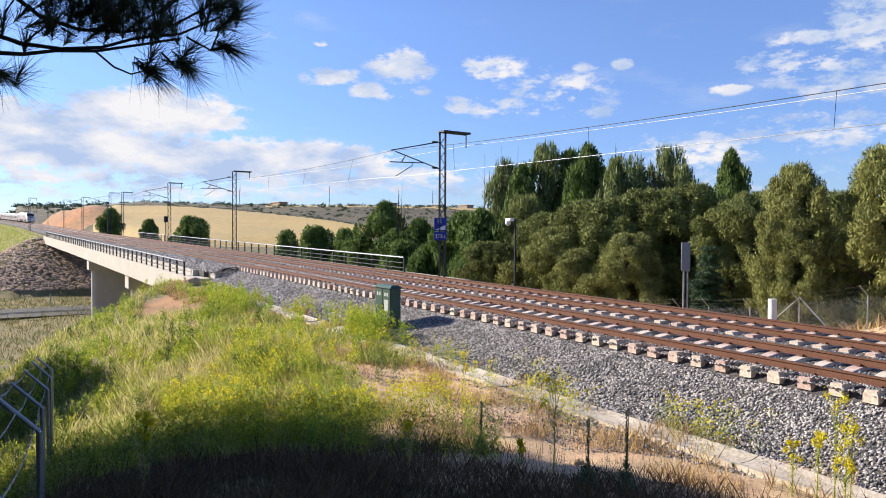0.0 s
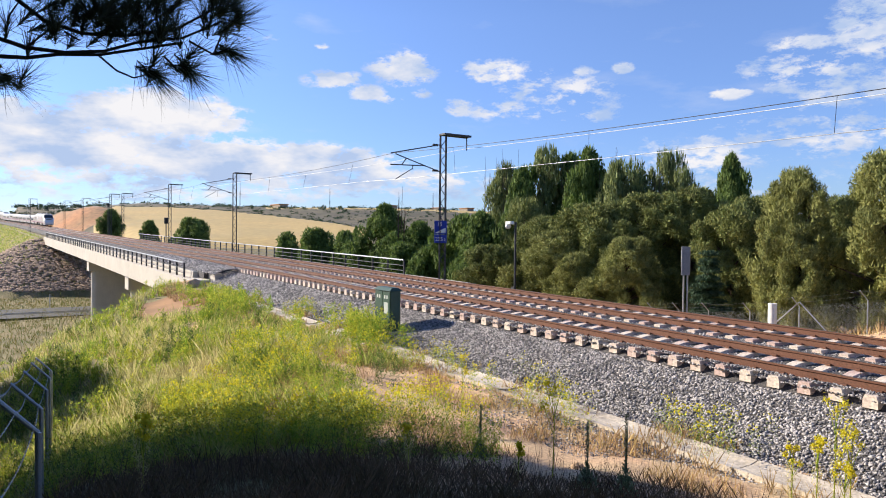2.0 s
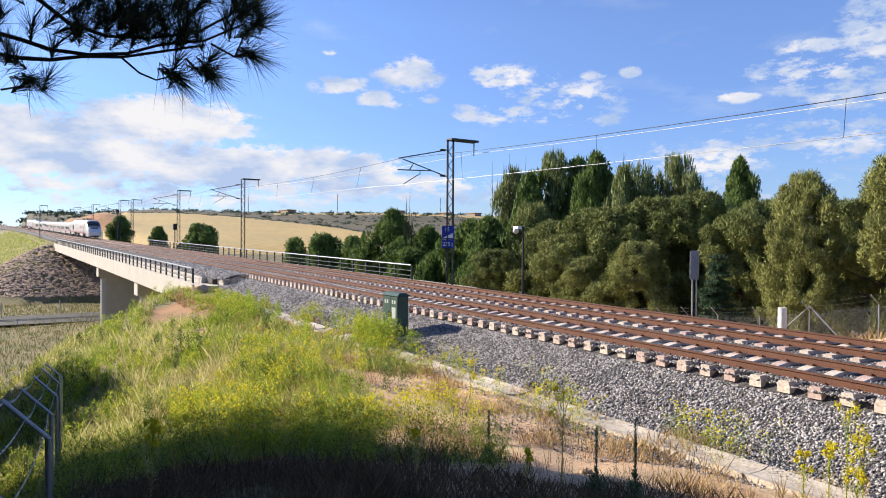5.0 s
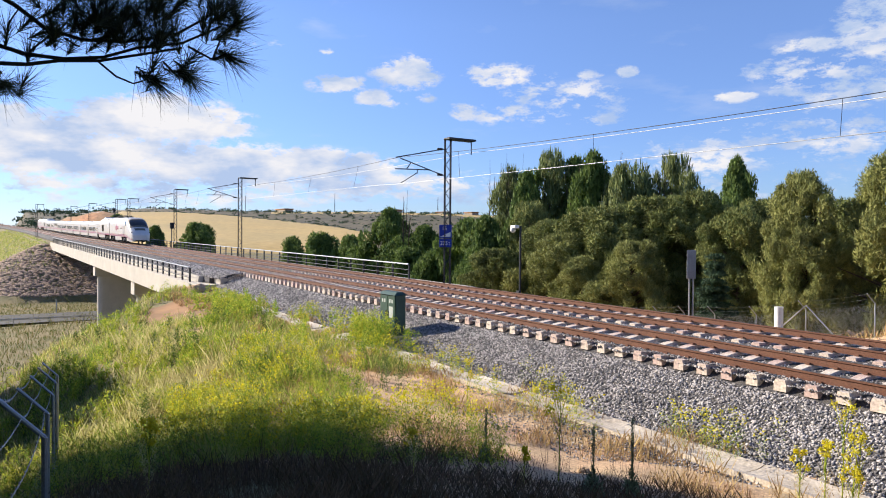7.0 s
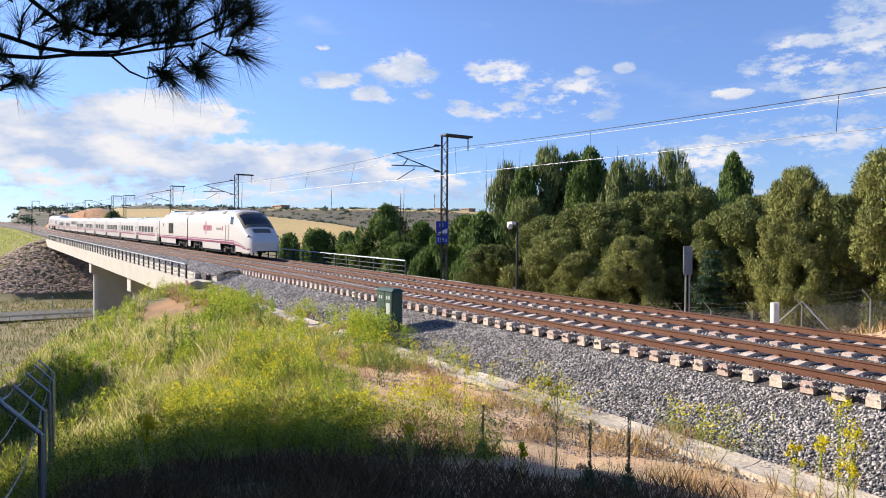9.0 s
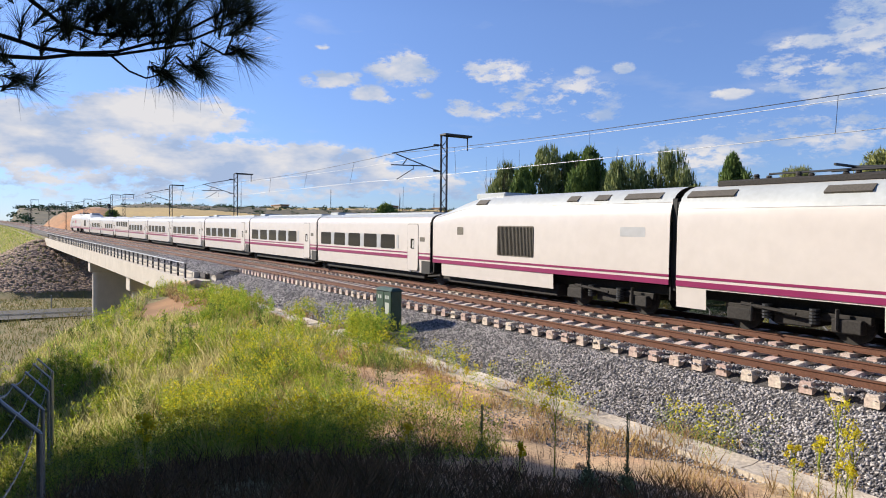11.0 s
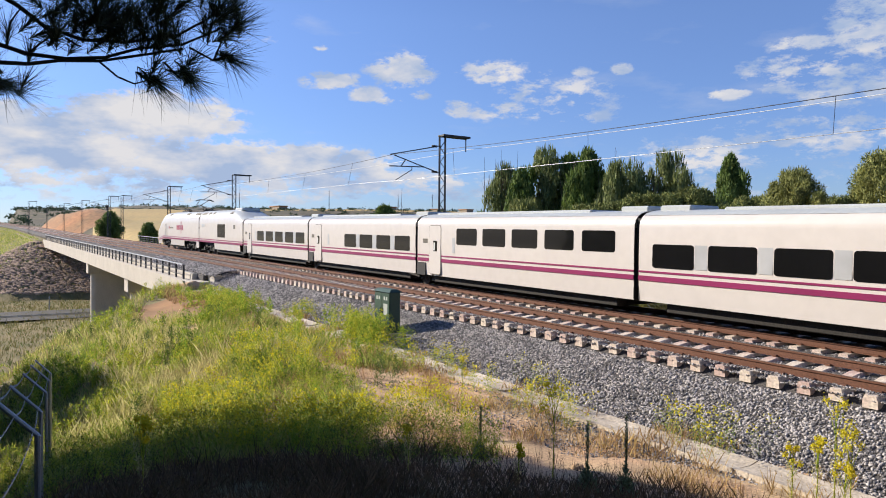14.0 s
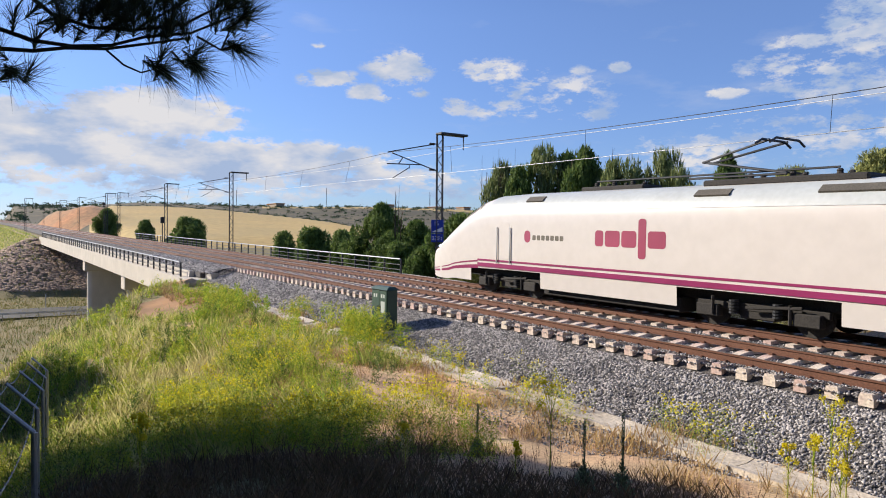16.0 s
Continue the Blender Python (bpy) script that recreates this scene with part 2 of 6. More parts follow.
def raw(name, verts, faces, material, parent=None, smooth=False):
    me = bpy.data.meshes.new(name)
    if isinstance(verts, np.ndarray) and isinstance(faces, np.ndarray):
        k = faces.shape[1]
        me.vertices.add(len(verts))
        me.vertices.foreach_set("co", verts.astype(np.float32).ravel())
        me.loops.add(faces.size)
        me.loops.foreach_set("vertex_index", faces.astype(np.int32).ravel())
        me.polygons.add(len(faces))
        me.polygons.foreach_set("loop_start", np.arange(0, faces.size, k, dtype=np.int32))
        me.update(calc_edges=True)
    else:
        me.from_pydata([tuple(v) for v in verts], [], [tuple(f) for f in faces])
    me.materials.append(material)
    if smooth:
        me.polygons.foreach_set("use_smooth", [True] * len(me.polygons))
    ob = new(name, me)
    ob.parent = parent
    return ob


def box(bm, x0, x1, y0, y1, z0, z1, bevel=0.0):
    r = bmesh.ops.create_cube(bm, size=1, matrix=Matrix.LocRotScale(((x0 + x1) / 2, (y0 + y1) / 2, (z0 + z1) / 2), None, (x1 - x0, y1 - y0, z1 - z0)))
    if bevel:
        es = list({e for v in r["verts"] for e in v.link_edges})
        bmesh.ops.bevel(bm, geom=es, offset=bevel, segments=1, affect="EDGES")
    return bm


def boxes(*dims, bevel=0.0):
    bm = bmesh.new()
    for d in dims:
        box(bm, *d, bevel=bevel)
    return bm


def rod(bm, a, b, r0, r1=None, n=6):
    a, b = Vector(a), Vector(b)
    d = b - a
    m = Matrix.Translation((a + b) / 2) @ d.to_track_quat("Z", "Y").to_matrix().to_4x4()
    bmesh.ops.create_cone(bm, cap_ends=True, segments=n, radius1=r0, radius2=r0 if r1 is None else r1, depth=d.length, matrix=m)
    return bm


def rods(lines, r, n=6):
    bm = bmesh.new()
    for a, b in lines:
        rod(bm, a, b, r, None, n)
    return bm


def empty(name, m=None):
    ob = new(name)
    if m is not None:
        ob.matrix_basis = m
    return ob


# ---- the line of the railway ----
NEAR, FAR, GAUGE = 14.033, 17.869, 1.74
K2, K3 = -0.0004707, -3.025e-06


def bend(s):
    return 0.5 * K2 * s * s + K3 * s ** 3 / 6 - 4.6e-4 * np.minimum(s + 230, 0) ** 2


def grade(s):
    return -0.012007 * s + 1.7236e-05 * s * s


def on(s, off, dz=0.0):
    """A point beside the railway: metres along it, across it, and above the railhead."""
    return Vector((s, off + bend(s), grade(s) + dz))


def heading(s):
    return math.degrees(math.atan(K2 * s + K3 * s * s / 2 - 9.2e-4 * min(s + 230, 0)))


def sweep(name, prof, s0, s1, step, material, parent=None, smooth=False, closed=True):
    ss = [s0 + (s1 - s0) * i / max(1, round(abs(s1 - s0) / step)) for i in range(max(1, round(abs(s1 - s0) / step)) + 1)]
    n = len(prof)
    verts = [on(s, o, z) for s in ss for o, z in prof]
    faces = []
    for i in range(len(ss) - 1):
        for j in range(n if closed else n - 1):
            a, b = i * n + j, i * n + (j + 1) % n
            faces.append((a, a + n, b + n, b))
    if closed:
        faces += [tuple(range(n)), tuple((len(ss) - 1) * n + j for j in reversed(range(n)))]
    return raw(name, verts, faces, material, parent, smooth)


# ---- ground ----
def smooth(a, b, x):
    t = np.clip((x - a) / (b - a), 0, 1)
    return t * t * (3 - 2 * t)


def ground_z(x, y):
    x, y = np.asarray(x, float), np.asarray(y, float)
    s = np.clip(x, -560, 60)
    d = y - bend(s)
    g = -0.012007 * s + 1.7236e-05 * s * s
    plat = g - 1.22
    r = np.hypot(x, y)
    az = np.degrees(np.arctan2(-x, y))
    low = -9.2 + 0.25 * np.sin(x * 0.11) * np.sin(y * 0.13)
    # knoll on which the camera stands, bank falling away to the road
    near = plat + 2.15 * smooth(13.0, 0.5, np.hypot(x * 0.85, y * 1.15))
    near = near - np.clip(6.3 - d, 0, 40) * 0.40 * smooth(-6, -24, x) - np.clip(0.9 - y, 0, 30) * 0.30 * smooth(1.0, -6, x)
    near = near - 0.85 * np.exp(-((x + 38) / 8.0) ** 2 - ((d - 5.8) / 2.6) ** 2)
    near = np.maximum(near, low)
    # beyond the tracks: a level strip with the fence, lower wood behind
    foot = np.interp(x, [-45, -28, -20, -11, 5], [-2.9, -2.5, -2.0, -0.75, -0.4])
    beyond = plat + (foot - plat) * smooth(21.2, 24.6, d) + 0.9 * np.exp(-((x + 9.5) / 2.2) ** 2 - ((d - 22.6) / 1.0) ** 2)
    beyond = beyond - 1.5 * smooth(26.0, 42, d) * smooth(-24, -48, x)
    body = np.where(d < 16, near, beyond)
    # abutment slope towards the road
    crest = np.where(d < 9.5, -47.0 + (9.5 - d) * 1.4, np.where(d > 23, -44 + (d - 23) * 0.6, -47.0))
    fall = np.clip(crest - x, 0, 60) / 1.6
    a = np.maximum(body - fall, low)
    # far embankment
    dx = np.clip(x + 156, 0, None)
    dd = np.maximum(np.clip(9.0 - d, 0, None), np.clip(d - 23.5, 0, None))
    b = np.maximum(plat + 0.2 - np.hypot(dx, dd) / 1.85, low)
    z = np.where(x > -95, a, b)
    # country beyond
    edge = np.interp(az, [60, 64, 66, 70.5, 75, 79, 83, 86], [290, 300, 340, 430, 500, 540, 560, 560])
    top = np.interp(az, [60, 64, 66, 70.5, 75, 79, 83, 86], [3.5, 4.9, 7.6, 12.7, 18.0, 21.0, 21.5, 8.0])
    k = np.clip((r - 150) / (edge - 150), 0, 1)
    rise = -2.0 + (top + 2.0) * (0.65 * k + 0.35 * k * k) - 2.5 * smooth(0, 60, r - edge) * smooth(200, 100, r - edge)
    rise = rise + (np.interp(az, [81, 86], [46, 37]) - top) * smooth(edge + 90, 1200, r) * (0.55 + 0.45 * smooth(30, 62, az)) + 10 * smooth(1200, 2500, r) + 1.2 * np.sin(x * 0.011 + 1) * np.sin(y * 0.013) * smooth(500, 900, r)
    rise = rise + 9.5 * np.exp(-((x + 425) / 50) ** 4 - ((y - 31) / 17) ** 4)
    w = smooth(130, 230, r) * np.where(x < -95, smooth(14, 34, np.abs(d - 16)), smooth(26, 60, np.abs(d - 16)))
    z = z * (1 - w) + rise * w
    # the near side of the distant line stays below the track
    return np.where((x < -140) & (d < 9.0), np.minimum(z, plat - 0.3 - (9.0 - d) * 0.03 + 60 * smooth(380, 700, r)), z)


def make_ground():
    fine = np.arange(14.0, 96.01, 0.30)
    coarse = np.arange(99.0, 372.0, 4.0)
    az = np.radians(np.concatenate([fine, coarse]))
    rr = np.concatenate([[0.0], 0.6 * 1.035 ** np.arange(0, 258)])
    rr = rr[rr < 4200]
    A, Rr = np.meshgrid(az, rr)
    x, y = -Rr * np.sin(A), Rr * np.cos(A)
    z = ground_z(x, y)
    rough = np.array([noise.noise((px * 0.9, py * 0.9, 0)) for px, py in zip(x.ravel(), y.ravel())]).reshape(x.shape)
    z = z + 0.07 * rough * np.clip(Rr / 6, 0, 1)
    verts = np.stack([x, y, z], -1).reshape(-1, 3)
    na, nr = len(az), len(rr)
    i, j = np.meshgrid(np.arange(nr - 1), np.arange(na), indexing="ij")
    j2 = (j + 1) % na
    faces = np.stack([i * na + j, (i + 1) * na + j, (i + 1) * na + j2, i * na + j2], -1).reshape(-1, 4)[:, ::-1]
    ob = raw("ground", verts, np.ascontiguousarray(faces), M["bank"], None, True)
    for k in ("soil", "wheat", "scrub", "plain", "red"):
        ob.data.materials.append(M[k])
    c = verts[faces].mean(1)
    cx, cy = c[:, 0], c[:, 1]
    r = np.hypot(cx, cy)
    a = np.degrees(np.arctan2(-cx, cy))
    d = cy - bend(np.clip(cx, -560, 60))
    wob = np.array([noise.noise((px * 0.35, py * 0.35, 3)) for px, py in zip(cx, cy)])
    idx = np.zeros(len(c), np.int32)
    idx[(d > 6.0 + 2.2 * wob) & (d < 40) & (cx > -40)] = 1
    idx[(cx > -24) & (cx < 30) & (d > np.interp(cx, [-24, -15, -8], [7.4, 6.6, 3.5]) + 1.6 * wob) & (d < 30)] = 1
    far = r > 200
    idx[far] = 2
    edge = np.interp(a, [60, 64, 66, 70.5, 75, 79, 83, 86], [290, 300, 340, 430, 500, 540, 560, 560]) + 12 * wob
    idx[far & (r > edge)] = 3
    idx[far & (a < 63.5)] = 3
    idx[(a < 72) & (r > 930 + 60 * wob) & (r < 1080 + 60 * wob)] = 2
    idx[(a < 80) & (r > 1180 + 90 * wob)] = 4
    idx[far & (a > 84.5)] = 3
    idx[far & (a > 83.4) & (a < 88.6) & (r > 355) & (r < 500)] = 5
    idx[far & (r < 360) & (d < 12)] = 0
    idx[(np.hypot((cx + 36.5) / 6.0, (d - 7.7) / 2.0) < 1 + 0.5 * wob)] = 5
    ob.data.polygons.foreach_set("material_index", idx)
    return tagged(ob, "dry grassy bank, red soil and ripe wheat fields to the horizon", "ground", kind="structure")


make_ground()


# ---- railway ----
RAIL = [(-0.075, -0.172), (0.075, -0.172), (0.075, -0.155), (0.012, -0.135), (0.010, -0.045), (0.036, -0.035), (0.036, -0.004), (0.030, 0.0),
        (-0.030, 0.0), (-0.036, -0.004), (-0.036, -0.035), (-0.010, -0.045), (-0.012, -0.135), (-0.075, -0.155)]


def sleeper_mesh():
    bm = bmesh.new()
    prof = [(-1.30, 0.13, 0.10, 0.23), (-0.62, 0.15, 0.11, 0.22), (-0.3, 0.14, 0.10, 0.175), (0.3, 0.14, 0.10, 0.175), (0.62, 0.15, 0.11, 0.22), (1.30, 0.13, 0.10, 0.23)]
    rings = []
    for y, wb, wt, h in prof:
        rings.append([bm.verts.new((px, y, pz - 0.172)) for px, pz in ((-wb, -0.235), (wb, -0.235), (wb * 0.98, -0.10), (wt, h - 0.235), (-wt, h - 0.235), (-wb * 0.98, -0.10))])
    for a, b in zip(rings, rings[1:]):
        for k in range(6):
            bm.faces.new((a[k], a[(k + 1) % 6], b[(k + 1) % 6], b[k]))
    bm.faces.new(rings[0][::-1])
    bm.faces.new(rings[-1])
    bmesh.ops.recalc_face_normals(bm, faces=bm.faces)
    me = bpy.data.meshes.new("sleeper")
    bm.to_mesh(me)
    bm.free()
    me.materials.append(M["sleeper"])
    return me


SLEEPER = sleeper_mesh()
PHASE = -22.675


def make_track(centre, label, s_from, s_to, count_from):
    track = tagged(empty("railway_track"), label, "railway track", "railway tracks", "structure")
    for o in (-GAUGE / 2, GAUGE / 2):
        r = sweep("rail", [(centre + o + a, b) for a, b in RAIL], -540, 26, 3.0, M["rust"], track)
        t = sweep("rail_tread", [(centre + o - 0.024, 0.002), (centre + o + 0.024, 0.002), (centre + o + 0.024, 0.004), (centre + o - 0.024, 0.004)], -540, 26, 3.0, M["railtop"], r)
    n0 = round((s_from - PHASE) / 0.6)
    n1 = round((s_to - PHASE) / 0.6)
    near = []
    for n in range(n0, n1):
        s = PHASE + 0.6 * n
        if s < count_from:
            near.append(s)
            continue
        ob = new("sleeper", SLEEPER)
        ob.parent = track
        p = on(s, centre)
        ob.matrix_basis = pose(p.x, p.y + random.uniform(-0.015, 0.015), p.z, 0, 0, heading(s) + random.uniform(-0.4, 0.4))
    # sleepers too far to tell apart, in one mesh
    verts, faces = [], []
    for s in near:
        b = len(verts)
        for ds in (-0.13, 0.13):
            for o in (-1.3, 1.3):
                for z in (-0.40, -0.18):
                    verts.append(on(s + ds, centre + o, z))
        faces += [(b + 1, b + 3, b + 7, b + 5), (b, b + 1, b + 5, b + 4), (b + 4, b + 5, b + 7, b + 6), (b, b + 2, b + 3, b + 1)]
    if verts:
        tagged(raw("far_sleepers", verts, faces, M["sleeper"], track), kind="stuff")
    # rail clips
    bm = bmesh.new()
    for n in range(round((-60 - PHASE) / 0.6), n1):
        s = PHASE + 0.6 * n
        for o in (-GAUGE / 2, GAUGE / 2):
            for side in (-0.11, 0.11):
                p = on(s, centre + o + side, -0.165)
                box(bm, p.x - 0.05, p.x + 0.05, p.y - 0.035, p.y + 0.035, p.z - 0.01, p.z + 0.035)
    tagged(part("rail_clips", bm, M["rust"], track), kind="stuff")
    return track


def make_ballast():
    prof = [(10.75, -1.42), (10.75, -1.20), (12.50, -0.50), (12.78, -0.43), (12.98, -0.30), (13.1, -0.255), (19.0, -0.255), (19.6, -0.30), (20.9, -1.0), (20.9, -1.42)]
    bed = sweep("ballast_bed", prof, -46, 26, 1.0, M["bed"])
    tagged(bed, "dark grey crushed stone ballast under the tracks", "ballast", kind="structure")
    prof = [(11.1, -0.9), (11.1, -0.60), (12.0, -0.24), (13.1, -0.20), (19.0, -0.245), (20.6, -0.6), (20.6, -0.9)]
    tagged(sweep("ballast_bed", prof, -540, -45, 3.0, M["bed"]), "dark grey crushed stone ballast under the tracks", "ballast", kind="structure")
    # loose stones: octahedra with jittered corners
    rng = np.random.default_rng(5)
    spots = []
    def line(n, s0, s1, o0, o1, zf, size):
        s = rng.uniform(s0, s1, n)
        o = rng.uniform(o0, o1, n)
        spots.append(np.stack([s, o, zf(o), np.full(n, size) * rng.uniform(0.6, 1.35, n)], 1))
    slope = lambda o: np.interp(o, [10.0, 10.75, 12.5, 12.78, 12.98, 13.1], [-1.22, -1.19, -0.50, -0.43, -0.30, -0.25])
    line(36000, -24, 1, 10.6, 12.72, slope, 0.034)
    line(15000, -46, -24, 10.7, 12.72, slope, 0.046)
    line(2600, -30, 1, 12.80, 13.08, lambda o: np.full(o.shape, -0.165), 0.026)
    flat = lambda o: np.full(o.shape, -0.262)
    line(3500, -30, 1, 12.7, 13.1, flat, 0.034)
    line(9000, -30, 1, 13.25, 14.85, flat, 0.033)
    line(8000, -30, 1, 14.95, 17.0, flat, 0.035)
    line(4500, -30, 1, 17.1, 18.7, flat, 0.035)
    line(2500, -60, -30, 14.9, 16.9, flat, 0.05)
    line(5500, -64, -43, 11.2, 12.95, lambda o: np.interp(o, [11.1, 12.0, 13.1], [-0.58, -0.22, -0.19]), 0.06)
    line(2500, -14, -2, 9.3, 10.6, lambda o: np.full(o.shape, -1.2), 0.028)
    line(2600, -12, -3, 8.0, 9.7, lambda o: np.full(o.shape, -1.2), 0.022)
    P = np.concatenate(spots)
    s, o, dz, sz = P.T
    base = np.stack([s, o + 0.5 * K2 * s * s + K3 * s ** 3 / 6, -0.012007 * s + 1.7236e-05 * s * s + dz], 1)
    octa = np.array([(1, 0, 0), (-1, 0, 0), (0, 1, 0), (0, -1, 0), (0, 0, 0.8), (0, 0, -0.8)], float)
    n = len(P)
    V = octa[None] * sz[:, None, None] * rng.uniform(0.55, 1.25, (n, 6, 1)) + rng.uniform(-0.35, 0.35, (n, 6, 3)) * sz[:, None, None]
    a = rng.uniform(0, 6.28, n)
    c, d = np.cos(a)[:, None], np.sin(a)[:, None]
    V = np.stack([V[..., 0] * c - V[..., 1] * d, V[..., 0] * d + V[..., 1] * c, V[..., 2]], -1) + base[:, None]
    tri = np.array([(0, 2, 4), (2, 1, 4), (1, 3, 4), (3, 0, 4), (2, 0, 5), (1, 2, 5), (3, 1, 5), (0, 3, 5)])
    F = (tri[None] + (np.arange(n) * 6)[:, None, None]).reshape(-1, 3)
    tagged(raw("ballast_stones", V.reshape(-1, 3), F, M["ballast"]), "loose angular grey ballast stones on the track shoulder", "gravel", kind="stuff")


make_ballast()
make_track(NEAR, "rusty broad gauge track on pale concrete sleepers, unelectrified", -300, 8, -150)
make_track(FAR, "rusty broad gauge track on concrete sleepers under the overhead line", -300, 8, -110)


def make_gutter():
    rng = random.Random(3)
    g = tagged(empty("drainage_channel"), "pale worn concrete drainage channel along the ballast toe", "drain", kind="structure")
    s = -40.0
    while s < 1:
        e = s + rng.uniform(1.7, 2.3)
        dz, do = rng.uniform(-0.02, 0.02), rng.uniform(-0.04, 0.04)
        sweep("slab", [(9.72 + do, -1.36), (10.42 + do, -1.36), (10.42 + do, -1.13 + dz), (10.22 + do, -1.17 + dz), (9.92 + do, -1.17 + dz), (9.72 + do, -1.13 + dz)], s, e - 0.015, 1.0, M["gutter"], g)
        s = e


make_gutter()


# ---- bridge ----
def make_bridge():
    br = tagged(empty("railway_bridge"), "pale concrete railway bridge with dark steel handrails over a road", "bridge", kind="structure")
    sweep("deck", [(10.15, -1.25), (10.15, -1.00), (10.75, -0.98), (10.8, -0.55), (11.1, -0.55), (11.1, -0.95), (20.9, -0.95), (20.9, -0.5), (21.9, -0.5), (22.0, -1.25), (19.5, -1.5), (19.2, -2.6), (12.6, -2.6), (12.0, -1.6)], -157, -46.5, 3, M["concrete"], br)
    sweep("edge_beam", [(10.05, -2.35), (10.05, -0.97), (10.32, -0.95), (10.32, -1.3), (10.9, -2.35)], -157, -45.8, 3, M["concrete"], br)
    for s, w in ((-95.5, 3.3), (-68.5, 3.3)):
        bm = bmesh.new()
        n, top = 28, -2.6
        # oblong column with round ends, wider cap
        def ring(z, grow, off0):
            out = []
            for k in range(n):
                a = 2 * math.pi * k / n
                cx, cy = 0.75 * math.cos(a), 0.75 * math.sin(a)
                out.append(bm.verts.new((cx * grow, cy * grow + (w / 2 if math.sin(a) >= 0 else -w / 2) * grow, z)))
            return out
        h = 12.0
        r = [ring(-h, 1, 0), ring(-1.0, 1, 0), ring(0, 1.0, 0)]
        for a, b in zip(r, r[1:]):
            for k in range(n):
                bm.faces.new((a[k], a[(k + 1) % n], b[(k + 1) % n], b[k]))
        bm.faces.new(r[-1])
        for f in bm.faces:
            f.smooth = True
        p = part("pier", bm, M["concrete"], br)
        q = on(s, 13.0, top)
        p.matrix_basis = pose(q.x, q.y, q.z + 0.05, 0, 0, heading(s))
        c = part("pier_cap", boxes((-0.95, 0.95, -2.75, 7.4, -1.05, 0.25), bevel=0.04), M["concrete"], br)
        c.matrix_basis = pose(q.x, q.y, q.z, 0, 0, heading(s))
    for s, a in ((-46.8, 0), (-156, 180)):
        q = on(s, 16, -2.8)
        ab = part("abutment", boxes((-1.0, 0.5, -5.9, 5.9, -3.0, 1.8), bevel=0.03), M["concrete"], br)
        ab.matrix_basis = pose(q.x, q.y, q.z, 0, 0, heading(s) + a)
    q = on(-45.2, 10.7, -0.86)
    wing = part("wing_block", boxes((-1.4, 1.5, -0.55, 0.55, -1.2, -0.08), bevel=0.02), M["concrete"], br)
    wing.matrix_basis = pose(q.x, q.y, q.z, 0, 0, heading(-45))
    q = on(-45.5, 11.6, -0.6)
    wb = part("cable_trough", boxes((-3.2, 2.0, -0.2, 0.25, -0.6, 0.05), bevel=0.02), M["concrete"], br)
    wb.matrix_basis = pose(q.x, q.y, q.z, 0, 0, heading(-45))


def make_handrail(off, s0, s1, gap, base, top, label, material):
    h = tagged(empty("handrail"), label, "railing", "bridge railings", "structure")
    post = boxes((-0.035, 0.035, -0.06, 0.06, base, top - 0.03), bevel=0.006)
    me = bpy.data.meshes.new("post")
    post.to_mesh(me)
    post.free()
    me.materials.append(material)
    n = int((s1 - s0) / gap)
    for i in range(n + 1):
        s = s1 - i * gap
        o = new("post", me)
        o.parent = h
        p = on(s, off)
        o.matrix_basis = pose(p.x, p.y, p.z, 0, 0, heading(s))
    for z, r in ((top, 0.045), (top - 0.36, 0.025), (top - 0.68, 0.025)):
        sweep("rail_bar", [(off - 0.06 + r * 1.0 * math.cos(a) - 0.0, z + r * math.sin(a)) for a in (0.3, 1.35, 2.4, 3.45, 4.5, 5.5)], s0, s1, 3, M["steel"] if z == top else material, h)


make_bridge()
make_handrail(10.45, -155.5, -47.4, 2.15, -1.0, 0.0, "dark steel bridge handrail with pale top bar", M["dark"])
make_handrail(21.7, -125, -37.8, 2.15, -0.6, 0.52, "dark green steel handrail along the far bridge edge", M["dark"])
sweep("parapet", [(21.3, -0.9), (21.3, -0.42), (22.0, -0.42), (22.0, -0.9)], -125, -31, 3, M["concrete"])
tagged(bpy.data.objects["parapet"], "low pale concrete kerb below the far handrail", "kerb", kind="structure")


